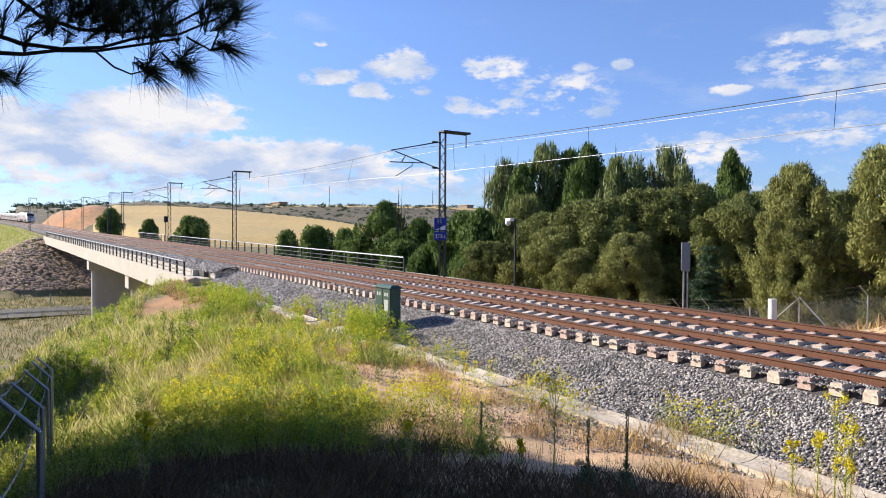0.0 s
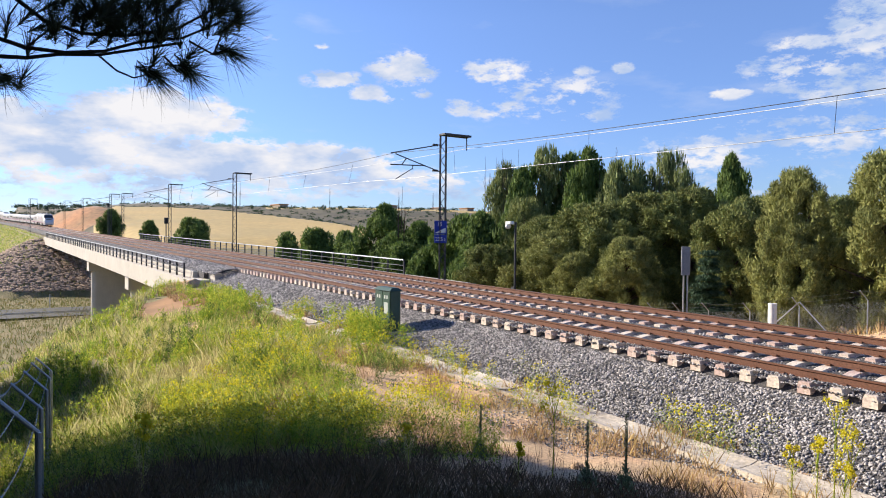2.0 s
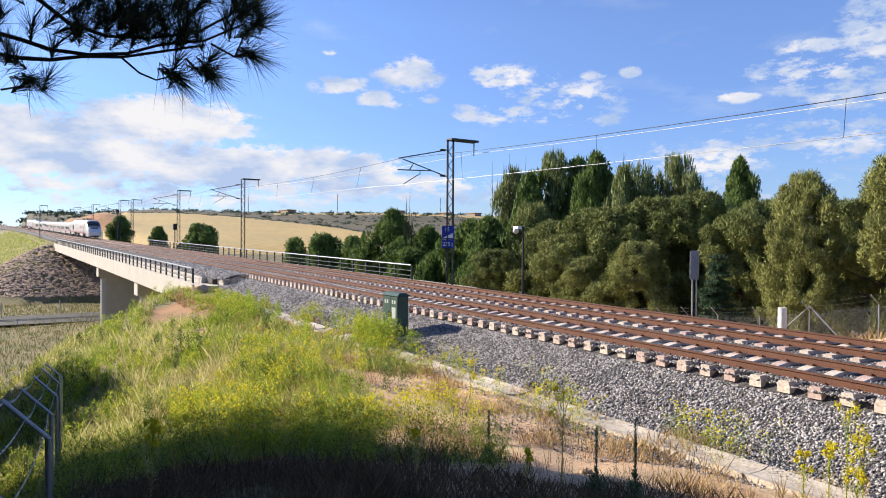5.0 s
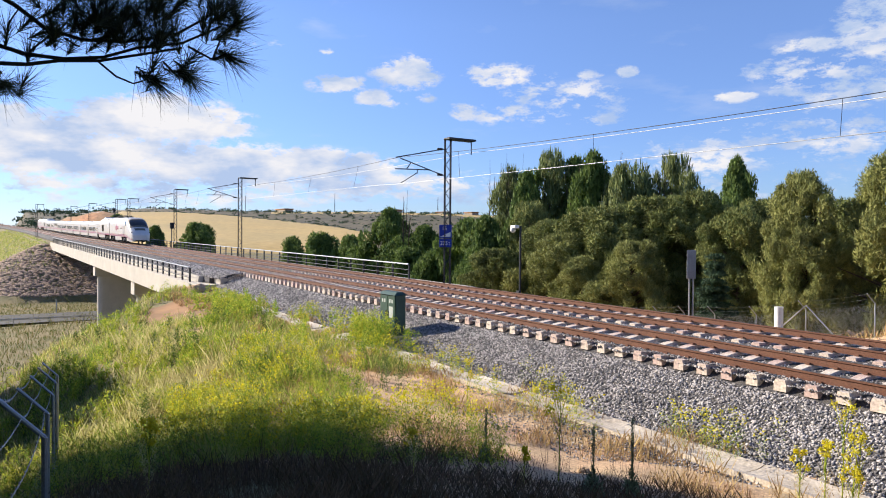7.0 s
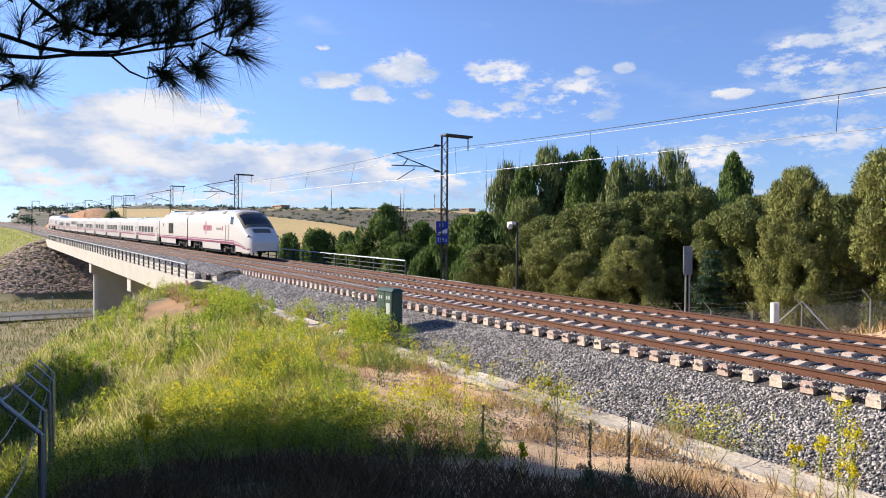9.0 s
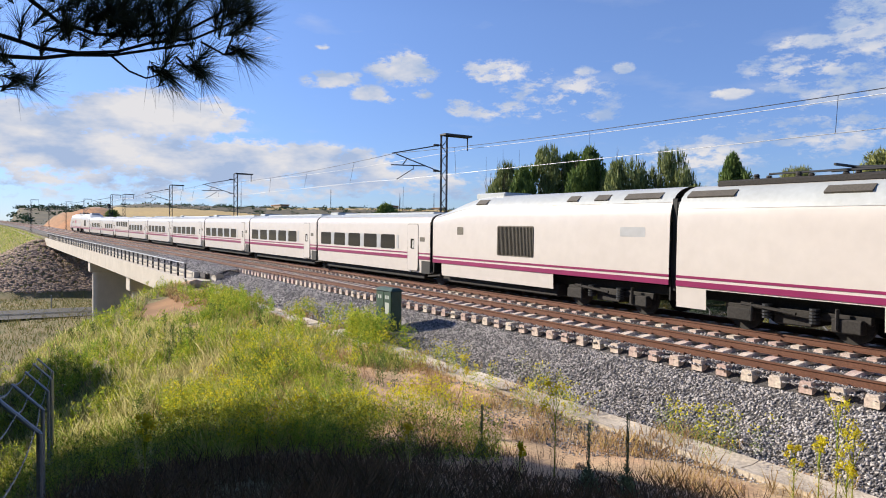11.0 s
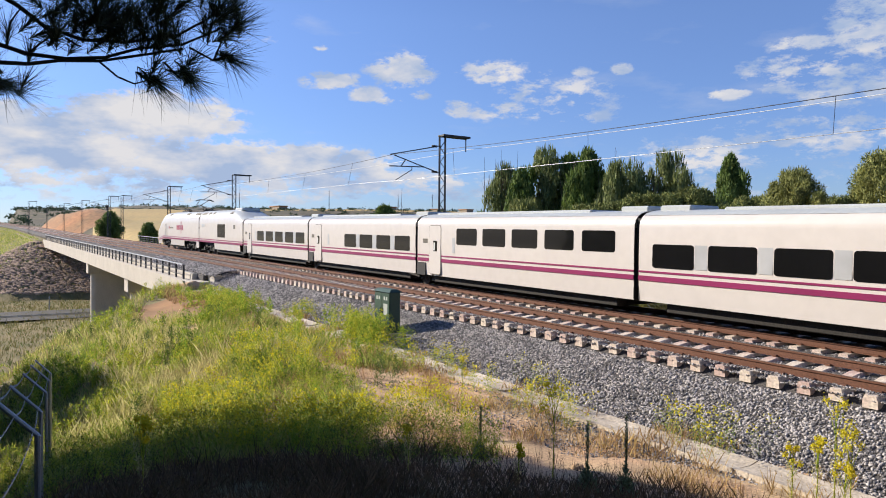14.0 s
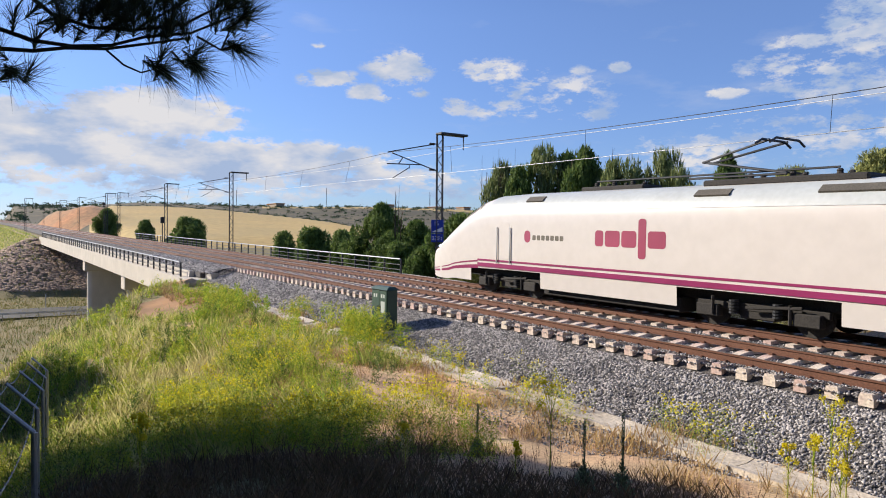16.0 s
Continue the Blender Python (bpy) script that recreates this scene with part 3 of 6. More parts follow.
# ---- overhead line ----
def make_mast(s, off, h, label, arm=True, foot=-1.1):
    m = tagged(empty("catenary_mast"), label, "mast", "overhead line masts")
    p = on(s, off)
    m.matrix_basis = pose(p.x, p.y, p.z, 0, 0, heading(s))
    for y in (-0.19, 0.19):
        bm = boxes((-0.05, -0.04, y - 0.035, y + 0.035, foot, h), (0.04, 0.05, y - 0.035, y + 0.035, foot, h), (-0.05, 0.05, y - 0.006, y + 0.006, foot, h))
        part("leg", bm, M["dark"], m)
    z, up = foot + 0.3, True
    lines = []
    while z < h - 0.4:
        a, b = (-0.17, 0.17) if up else (0.17, -0.17)
        lines.append(((0.05, a, z), (0.05, b, z + 0.40)))
        z, up = z + 0.40, not up
    part("lattice", rods(lines, 0.024, 4), M["dark"], m)
    part("foundation", boxes((-0.4, 0.4, -0.35, 0.35, foot - 0.5, foot + 0.12), bevel=0.03), M["concrete"], m)
    part("head_beam", boxes((-0.3, 0.3, -0.1, 1.75, h - 0.02, h + 0.09), bevel=0.01), M["dark"], m)
    part("earth_drop", rods([((0, 1.62, h), (0, 1.62, h - 0.75))], 0.035), M["dark"], m)
    if arm:
        c = part("cantilever", rods([((0, -0.15, 5.75), (0, -3.1, 6.58)), ((0, -0.15, 7.3), (0, -3.35, 6.60)), ((0, -1.2, 6.05), (0, -3.4, 5.98)), ((0, -2.4, 6.38), (0, -2.7, 5.99))], 0.03), M["dark"], m)
        part("registration_arm", rods([((0, -2.0, 5.85), (0, -3.05, 5.22)), ((0, -2.0, 6.02), (0, -2.0, 5.80))], 0.022), M["dark"], c)
        for y, zz in ((-0.38, 5.82), (-0.38, 7.25)):
            bm = bmesh.new()
            for k in range(5):
                rod(bm, (0, y - 0.07 * k, zz + 0.0), (0, y - 0.07 * k - 0.035, zz + 0.012), 0.075, 0.05, 10)
            part("insulator", bm, M["under"], c)
    return m


MASTS = [-32.3, -71.1, -100.1, -149.4, -190, -232, -280]
for s_ in MASTS:
    lab = "dark steel lattice overhead line mast with cantilever beside the far track"
    if s_ == MASTS[0]:
        mast_one = make_mast(s_, FAR + 3.1, 7.85, "dark steel lattice mast carrying cantilever and blue gradient sign")
    else:
        make_mast(s_, FAR + 3.1, 7.85, lab)
make_mast(-136, FAR + 3.1, 7.6, "dark steel lattice mast without a cantilever", False)
make_mast(-205, 10.6, 7.6, "distant dark lattice mast beside the near track", False)
make_mast(14, FAR + 3.1, 7.85, "dark steel lattice overhead line mast beyond the tracks")


def wire(name, label, pts, r, material):
    cu = bpy.data.curves.new(name, "CURVE")
    cu.dimensions, cu.bevel_depth, cu.bevel_resolution = "3D", r, 1
    sp = cu.splines.new("POLY")
    sp.points.add(len(pts) - 1)
    for q, p in zip(sp.points, pts):
        q.co = (*p, 1)
    cu.materials.append(material)
    return tagged(new(name, cu), label, "cable", "overhead wires")


def make_wires():
    stations = sorted(MASTS + [14, 55])
    carrier, contact, feeder = [], [], []
    lines = []
    for a, b in zip(stations, stations[1:]):
        n = 16
        for i in range(n):
            u = i / n
            s = a + (b - a) * u
            sag = 4 * u * (1 - u)
            zc = 6.60 - 0.42 * sag * ((b - a) / 45) ** 2
            carrier.append(on(s, FAR - 0.1, zc))
            contact.append(on(s, FAR - 0.2 + 0.2 * math.cos(math.pi * u), 5.18))
            feeder.append(on(s, FAR + 4.7, 7.2 - 0.25 * sag * ((b - a) / 45) ** 2))
            if i in (2, 5, 8, 11, 14) and s > -150:
                lines.append((carrier[-1], contact[-1]))
    wire("carrier_cable", "thin dark overhead carrier cable", carrier, 0.012, M["dark"])
    wire("contact_wire", "overhead contact wire shining in the sun", contact, 0.011, M["steel"])
    wire("feeder_cable", "pale earth cable along the mast tops", feeder, 0.012, M["paint"])
    bm = bmesh.new()
    for a, b in lines:
        rod(bm, a, b, 0.008, None, 4)
    ob = part("droppers", bm, M["dark"])
    tagged(ob, "thin droppers hanging the contact wire from the carrier", "cable", kind="stuff")


make_wires()


# ---- train ----
def section(t, w, zb, zt, z1):
    """Half outline of a body: t from 0 (roof middle) to 1 (lower edge); w half width, z1 where the roof curve begins."""
    if t < 0.5:
        a = t / 0.5 * math.pi / 2
        return w * math.sin(a) ** 0.62, z1 + (zt - z1) * math.cos(a) ** 0.75
    u = (t - 0.5) / 0.5
    return w * (1 - 0.035 * max(0.0, u - 0.55) / 0.45), z1 + (zb - z1) * u


def skin(name, shape, xs, ts, side_list, material, parent, out=0.0, smooth_=True, label="", thick=0.0):
    """A sheet over the body from x stations and t stations; both sides when side_list is (1,-1)."""
    bm = bmesh.new()
    for sd in side_list:
        rows_ = []
        for x in xs:
            row = []
            for t in ts:
                y, z = shape(x, abs(t))
                y2, z2 = shape(x, max(0.0, abs(t) - 0.01))
                n = Vector((0, z2 - z, -(y2 - y)))
                if n.length < 1e-6:
                    n = Vector((0, 0, 1))
                n.normalize()
                if n.z < -0.2 or (n.y < -0.3):
                    n = -n
                row.append(bm.verts.new((x, sd * (y + out * n.y) * (1 if t >= 0 else -1), z + out * n.z)))
            rows_.append(row)
        for a, b in zip(rows_, rows_[1:]):
            for k in range(len(ts) - 1):
                f = bm.faces.new((a[k], b[k], b[k + 1], a[k + 1]))
                f.smooth = smooth_
    bmesh.ops.recalc_face_normals(bm, faces=bm.faces)
    return part(name, bm, material, parent, label)


def panel(name, y, x0, x1, z0, z1, r, material, parent, proud=0.012, depth=0.03, label=""):
    """A thin panel with rounded corners on a side wall at y."""
    bm = bmesh.new()
    pts = []
    for cx, cz, a0 in ((x1 - r, z1 - r, 0), (x0 + r, z1 - r, 90), (x0 + r, z0 + r, 180), (x1 - r, z0 + r, 270)):
        for k in range(4):
            a = radians(a0 + 30 * k)
            pts.append((cx + r * math.cos(a), cz + r * math.sin(a)))
    sg = 1 if y > 0 else -1
    f = bm.faces.new([bm.verts.new((px, y + sg * proud, pz)) for px, pz in pts])
    e = bmesh.ops.extrude_face_region(bm, geom=[f])
    bmesh.ops.translate(bm, vec=(0, -sg * depth, 0), verts=[v for v in e["geom"] if isinstance(v, bmesh.types.BMVert)])
    bmesh.ops.recalc_face_normals(bm, faces=bm.faces)
    return part(name, bm, material, parent, label)


def frange(a, b, n):
    return [a + (b - a) * i / n for i in range(n + 1)]


def wheelset(parent, x, r=0.40):
    w = bmesh.new()
    for y in (-0.87, 0.87):
        rod(w, (x, y - 0.06, r), (x, y + 0.06, r), r, None, 20)
        rod(w, (x, y - 0.1, r), (x, y + 0.1, r), r * 0.45, None, 12)
    rod(w, (x, -0.85, r), (x, 0.85, r), 0.08, None, 8)
    return part("wheelset", w, M["under"], parent)


HALF = 1.47


def make_car(name="passenger_car"):
    c = empty(name)
    L = 6.47
    shape = lambda x, t: section(t, HALF, 0.52, 3.32, 2.75)
    ts = [0, .08, .16, .24, .32, .4, .46, .5, .7, 0.9, 1.0]
    skin("body", shape, [-L, -3, 0, 3, L], ts, (1, -1), M["white"], c)
    for e in (-L, L):
        part("end_wall", boxes((e - 0.012, e + 0.012, -1.44, 1.44, 0.55, 2.75)), M["black"], c)
    bm = bmesh.new()
    for x0, x1 in ((-6.60, -L), (L, 6.60)):
        box(bm, x0, x1, -1.36, 1.36, 0.9, 3.05)
    part("gangway", bm, M["black"], c)
    skin("roof", shape, [-L, 0, L], [0, .08, .16, .24, .30], (1, -1), M["grey"], c, 0.006, label="grey roof")
    bm = boxes((-6.35, -5.2, -0.7, 0.7, 3.2, 3.46), (-4.0, 5.8, -0.85, 0.85, 3.2, 3.37), bevel=0.05)
    part("roof_unit", bm, M["grey"], c)
    part("underframe", boxes((-5.6, 5.6, -1.2, 1.2, 0.22, 0.54), (-6.6, 6.6, -0.9, 0.9, 0.45, 0.7), bevel=0.02), M["under"], c)
    for sd in (1, -1):
        y = sd * HALF
        for i in range(5):
            x0 = -5.95 + 1.92 * i
            panel("window", y, x0, x0 + 1.46, 1.56, 2.27, 0.09, M["window"], c, 0.004, label="dark tinted window")
            if i < 4:
                panel("window_pillar", y, x0 + 1.49, x0 + 1.89, 1.58, 2.27, 0.02, M["pier_"], c, 0.003)
        panel("vent", y, 3.37, 3.58, 1.60, 2.25, 0.02, M["pier_"], c, 0.006)
        d = panel("door", y, 4.48, 5.42, 0.60, 2.78, 0.12, M["white"], c, 0.014)
        panel("door_seam", y, 4.455, 5.445, 0.575, 2.805, 0.14, M["grille"], c, 0.006)
        panel("door_window", y, 4.76, 5.08, 1.62, 2.10, 0.05, M["window"], d, 0.02)
        panel("door_handle", y, 4.95, 5.04, 1.66, 2.02, 0.03, M["paint"], d, 0.026)
        panel("grille", y, 5.58, 6.00, 1.98, 2.18, 0.03, M["grille"], c, 0.006)
        panel("stripe", y, -L, 4.44, 1.40, 1.455, 0.005, M["magenta"], c, 0.005)
        panel("stripe", y, 5.46, L, 1.40, 1.455, 0.005, M["magenta"], c, 0.005)
        panel("stripe", y, -L, 4.44, 1.15, 1.30, 0.005, M["magenta"], c, 0.005)
        panel("stripe", y, 5.46, L, 1.15, 1.30, 0.005, M["magenta"], c, 0.005)
        # flat black panel paints the shade inside the bogie opening
        panel("bogie_recess", y, 5.75, L + 0.01, 0.50, 1.08, 0.02, M["black"], c, 0.006)
        for pair in (((5.9, sd * 1.38, 0.95), (6.6, sd * 1.38, 0.55)), ((6.3, sd * 1.42, 0.4), (7.3, sd * 1.40, 0.5))):
            part("damper", rods([pair], 0.045), M["under"], c)
    wheelset(c, 6.57, 0.39)
    return c


def head_shape(x, t):
    """Body of a power head: nose at +x = 9.1."""
    d = 9.10 - x
    top = np.interp(d, [0, .12, .5, 1.0, 2.0, 3.0, 3.9, 4.7, 5.6, 30], [1.26, 1.46, 1.72, 2.04, 2.68, 3.32, 3.76, 3.93, 3.98, 4.0])
    w = np.interp(d, [0, .12, .5, 1.1, 2.0, 3.0, 4.2, 5.6, 30], [0.72, 0.98, 1.20, 1.32, 1.40, 1.44, 1.46, HALF, HALF])
    zb = np.interp(d, [0, .1, .4, 1.0, 1.9, 2.1, 30], [0.66, 0.52, 0.42, 0.38, 0.38, 0.45, 0.45])
    z1 = np.interp(d, [0, .5, 1.1, 2, 3, 4.2, 5.6, 30], [1.10, 1.42, 1.65, 2.0, 2.4, 2.68, 2.8, 2.8])
    return section(t, float(w), float(zb), float(top), float(min(z1, top - 0.05)))


def bogie(parent, x):
    b = part("bogie_frame", boxes((x - 1.9, x + 1.9, -1.12, -0.98, 0.50, 0.72), (x - 1.9, x + 1.9, 0.98, 1.12, 0.50, 0.72), (x - 0.5, x + 0.5, -1.1, 1.1, 0.3, 0.75),
                                (x - 1.75, x - 1.05, -1.28, -1.0, 0.28, 0.62), (x + 1.05, x + 1.75, -1.28, -1.0, 0.28, 0.62), (x - 1.75, x - 1.05, 1.0, 1.28, 0.28, 0.62), (x + 1.05, x + 1.75, 1.0, 1.28, 0.28, 0.62), bevel=0.03), M["under"], parent)
    for dx in (-0.62, 0.62):
        for y in (-1.2, 1.2):
            bm = bmesh.new()
            for k in range(5):
                rod(bm, (x + dx, y, 0.42 + 0.08 * k), (x + dx, y, 0.47 + 0.08 * k), 0.13, None, 10)
            part("spring", bm, M["dark"], b)
    for y in (-1.30, 1.30):
        for pair in (((x - 1.3, y, 0.75), (x + 0.2, y, 0.62)), ((x + 1.2, y, 0.35), (x + 1.2, y, 0.85)), ((x - 1.0, y, 0.3), (x - 1.0, y, 0.8))):
            part("damper", rods([pair], 0.045), M["under"], b)
    for dx in (-1.4, 1.4):
        wheelset(parent, x + dx, 0.5)


def make_head(pantograph_up):
    h = empty("power_car")
    xs = frange(-10.3, 4.5, 8) + frange(4.9, 8.3, 11) + [8.55, 8.77, 8.93, 9.02, 9.08]
    ts = [0, .06, .12, .18, .24, .3, .36, .42, .46, .5, .58, .68, .78, .88]
    skin("body", head_shape, xs, ts, (1, -1), M["white"], h)
    # skirts between and ahead of the bogies
    for sd in (1, -1):
        skin("rear_skirt", head_shape, [-10.3, -9.8, -9.3], [.88, .94, 1.0], (sd,), M["white"], h)
        skin("side_skirt", head_shape, frange(-4.7, 1.2, 4), [.88, .94, 1.0], (sd,), M["white"], h)
    skin("nose_skirt", head_shape, [5.5] + [x for x in xs if x > 5.6], [.88, .94, 1.0], (1, -1), M["white"], h)
    skin("roof", head_shape, frange(-10.3, 4.4, 8), [0, .08, .16, .24, .30, .36, .40], (1, -1), M["grey"], h, 0.008, label="pale grey roof")
    # windscreen band in dark glass round the cab front
    skin("windscreen", head_shape, frange(5.5, 6.95, 9), [0, .06, .12, .18, .23], (1, -1), M["window"], h, 0.012, label="dark sloping windscreen")
    skin("screen_surround", head_shape, frange(5.0, 7.35, 9), [0, .06, .12, .18, .24, .31], (1, -1), M["grille"], h, 0.006, label="dark grey windscreen surround")
    bm = bmesh.new()
    ring = [head_shape(9.08, t) for t in frange(0, 1, 20)]
    bm.faces.new([bm.verts.new((9.08, y, z)) for y, z in ring] + [bm.verts.new((9.08, -y, z)) for y, z in ring[:0:-1]])
    bmesh.ops.recalc_face_normals(bm, faces=bm.faces)
    part("nose_cap", bm, M["white"], h)
    part("rear_wall", boxes((-10.33, -10.28, -1.40, 1.40, 0.6, 3.0)), M["black"], h)
    part("gangway", boxes((-10.46, -10.3, -1.36, 1.36, 0.9, 3.5)), M["black"], h)
    part("underframe", boxes((-4.7, 1.2, -1.25, 1.25, 0.24, 0.7), (-10.2, 7.6, -1.0, 1.0, 0.7, 1.0), bevel=0.03), M["under"], h)
    bogie(h, 3.4)
    bogie(h, -7.0)
    for sd in (1, -1):
        y = sd * HALF
        panel("stripe", y, -10.3, 5.0, 1.30, 1.37, 0.004, M["magenta"], h, 0.005)
        panel("stripe", y, -10.3, 5.0, 1.06, 1.22, 0.004, M["magenta"], h, 0.005)
        skin("stripe", head_shape, frange(5.0, 8.6, 8), [.845, .88], (sd,), M["magenta"], h, 0.006)
        skin("stripe", head_shape, frange(5.0, 8.6, 8), [.805, .82], (sd,), M["magenta"], h, 0.006)
        d = panel("cab_door", y * 0.993, 2.98, 3.62, 1.42, 2.85, 0.08, M["white"], h, 0.014)
        for xx in (2.90, 3.70):
            panel("hand_rail", y, xx - 0.02, xx + 0.02, 1.25, 2.65, 0.01, M["steel"], h, 0.05)
        if not pantograph_up:
            skin("cab_window", head_shape, frange(4.25, 4.95, 5), [.36, .40, .44, .48, .5], (sd,), M["window"], h, 0.012, label="dark cab side window")
        # lettering turned into plain bars: large word and small line
        x = -1.48
        for wd, z0, z1 in ((0.36, 2.08, 2.60), (0.62, 2.08, 2.60), (0.60, 2.08, 2.60), (0.30, 1.74, 2.98), (0.66, 2.08, 2.60)):
            panel("marking", y, x - wd, x, z0, z1, 0.10, M["maroon"], h, 0.004)
            x -= wd + 0.07
        panel("emblem", y, 1.75, 2.09, 2.10, 2.55, 0.16, M["maroon"], h, 0.004)
        for k in range(7):
            panel("marking", y, 1.45 - 0.24 * k, 1.63 - 0.24 * k, 2.20, 2.38, 0.04, M["grille"], h, 0.004)
        for x0, x1 in ((1.3, 2.2), (-6.2, -5.1), (-10.1, -8.6)):
            bm = boxes((x0, x1, sd * 1.13 - 0.14, sd * 1.13 + 0.14, 3.46, 3.76))
            bmesh.ops.rotate(bm, cent=(0, sd * 1.13, 3.61), matrix=Matrix.Rotation(-sd * radians(38), 3, "X"), verts=bm.verts)
            part("roof_grille", bm, M["grille"], h)
        # headlights
        bm = bmesh.new()
        bmesh.ops.create_uvsphere(bm, u_segments=12, v_segments=8, radius=0.16, matrix=Matrix.LocRotScale((8.12, sd * 1.20, 1.74), None, (1.6, 0.55, 0.8)))
        part("headlight", bm, M["lamp_glass"], h)
    skin("nose_grille", head_shape, frange(7.6, 8.1, 3), [0, .06, .12], (1, -1), M["grille"], h, 0.012)
    part("front_seam", boxes((8.72, 8.80, -1.1, 1.1, 0.52, 0.60), bevel=0.02), M["dark"], h)
    # roof gear
    gear = part("roof_gear", boxes((-9.5, -5.0, -0.8, 0.8, 3.9, 4.1), (-2.6, 0.2, -0.5, 0.5, 3.92, 4.12), bevel=0.05), M["under"], h)
    for x in (-8.6, -7.4, -6.2, -2.0, -1.2, -0.4):
        for yy in (0.3, -0.3):
            bm = bmesh.new()
            for k in range(3):
                rod(bm, (x, yy, 4.08 + 0.06 * k), (x, yy, 4.14 + 0.06 * k), 0.09, 0.06, 8)
            part("insulator", bm, M["under"], h)
    part("busbar", rods([((-8.6, 0.3, 4.3), (-0.4, 0.3, 4.3))], 0.03), M["dark"], h)
    if pantograph_up:
        lines = [((-7.3, -0.45, 4.22), (-4.6, -0.2, 4.68)), ((-7.3, 0.45, 4.22), (-4.6, 0.2, 4.68)), ((-4.6, -0.22, 4.68), (-6.8, -0.45, 5.14)), ((-4.6, 0.22, 4.68), (-6.8, 0.45, 5.14)), ((-4.6, -0.25, 4.68), (-4.6, 0.25, 4.68))]
        for x in (-7.05, -6.65):
            lines += [((x, -0.55, 5.16), (x, 0.55, 5.16)), ((x, -0.55, 5.16), (x, -0.85, 5.02)), ((x, 0.55, 5.16), (x, 0.85, 5.02))]
        lines += [((-7.4, -0.6, 4.18), (-4.4, -0.6, 4.18)), ((-7.4, 0.6, 4.18), (-4.4, 0.6, 4.18))]
    else:
        lines = [((-6.4, -0.6, 4.2), (-3.4, -0.6, 4.22)), ((-6.4, 0.6, 4.2), (-3.4, 0.6, 4.22)), ((-3.4, 0, 4.24), (-6.2, 0, 4.32)), ((-6.2, -0.85, 4.34), (-6.2, 0.85, 4.34))]
    part("pantograph", rods(lines, 0.035), M["dark"], h)
    return h


def van_shape(x, t):
    d = 6.5 + x
    top = float(np.interp(d, [0, 0.6, 1.6, 2.6, 3.2, 30], [3.3, 3.42, 3.72, 3.95, 4.0, 4.0]))
    return section(t, HALF, 0.52, top, 2.8)


def make_van():
    v = empty("generator_van")
    xs = frange(-6.5, -3.0, 8) + [-1, 1, 3, 5, 6.5]
    ts = [0, .06, .12, .18, .24, .3, .36, .42, .46, .5, .58, .68, .78, .88]
    skin("body", van_shape, xs, ts, (1, -1), M["white"], v)
    skin("side_skirt", van_shape, frange(-5.8, 1.5, 4), [.88, .94, 1.0], (1, -1), M["white"], v)
    skin("roof", van_shape, xs, [0, .08, .16, .24, .30, .34], (1, -1), M["grey"], v, 0.008, label="pale grey sloping roof")
    for e in (-6.505, 6.505):
        part("end_wall", boxes((e - 0.025, e + 0.025, -1.40, 1.40, 0.6, 2.9)), M["black"], v)
    part("gangway", boxes((6.5, 6.66, -1.36, 1.36, 0.9, 3.6), (-6.66, -6.5, -1.36, 1.36, 0.9, 3.0)), M["black"], v)
    part("underframe", boxes((-6.0, 1.5, -1.2, 1.2, 0.24, 0.7), (-6.4, 6.4, -1.0, 1.0, 0.7, 1.0), bevel=0.03), M["under"], v)
    bogie(v, 3.8)
    wheelset(v, -6.57, 0.39)
    part("exhaust", boxes((-4.2, -2.2, -0.75, 0.75, 3.85, 4.12), bevel=0.06), M["grey"], v)
    for sd in (1, -1):
        y = sd * HALF
        panel("stripe", y, -6.5, 6.5, 1.30, 1.37, 0.004, M["magenta"], v, 0.005)
        panel("stripe", y, -6.5, 6.5, 1.06, 1.22, 0.004, M["magenta"], v, 0.005)
        g = panel("louvre", y, -1.75, 0.45, 1.58, 2.75, 0.08, M["grille"], v, 0.008, label="bronze louvred radiator grille")
        bm = bmesh.new()
        for k in range(26):
            xx = -1.68 + k * 0.083
            box(bm, xx, xx + 0.02, y + sd * 0.008, y + sd * 0.03, 1.62, 2.71)
        part("slats", bm, M["grille"], g)
        panel("vent", y, -4.55, -4.1, 2.35, 2.68, 0.03, M["grille"], v, 0.006)
        panel("hatch", y, 4.6, 5.6, 2.45, 2.75, 0.04, M["pier_"], v, 0.004)
        for x0, x1 in ((-3.4, -2.7), (2.0, 2.5), (3.3, 3.9), (4.6, 6.0)):
            bm = boxes((x0, x1, sd * 1.13 - 0.14, sd * 1.13 + 0.14, 3.46, 3.76))
            bmesh.ops.rotate(bm, cent=(0, sd * 1.13, 3.61), matrix=Matrix.Rotation(-sd * radians(38), 3, "X"), verts=bm.verts)
            part("roof_grille", bm, M["grille"], v)
    return v


LEAD = [(0.0, -300.0), (3.5, -199.0), (7.0, -105.8), (9.2, -46.0), (12.5, 53.5), (16.0, 158.6)]
TRAIN = []  # thing, distance of its middle behind the front, flipped


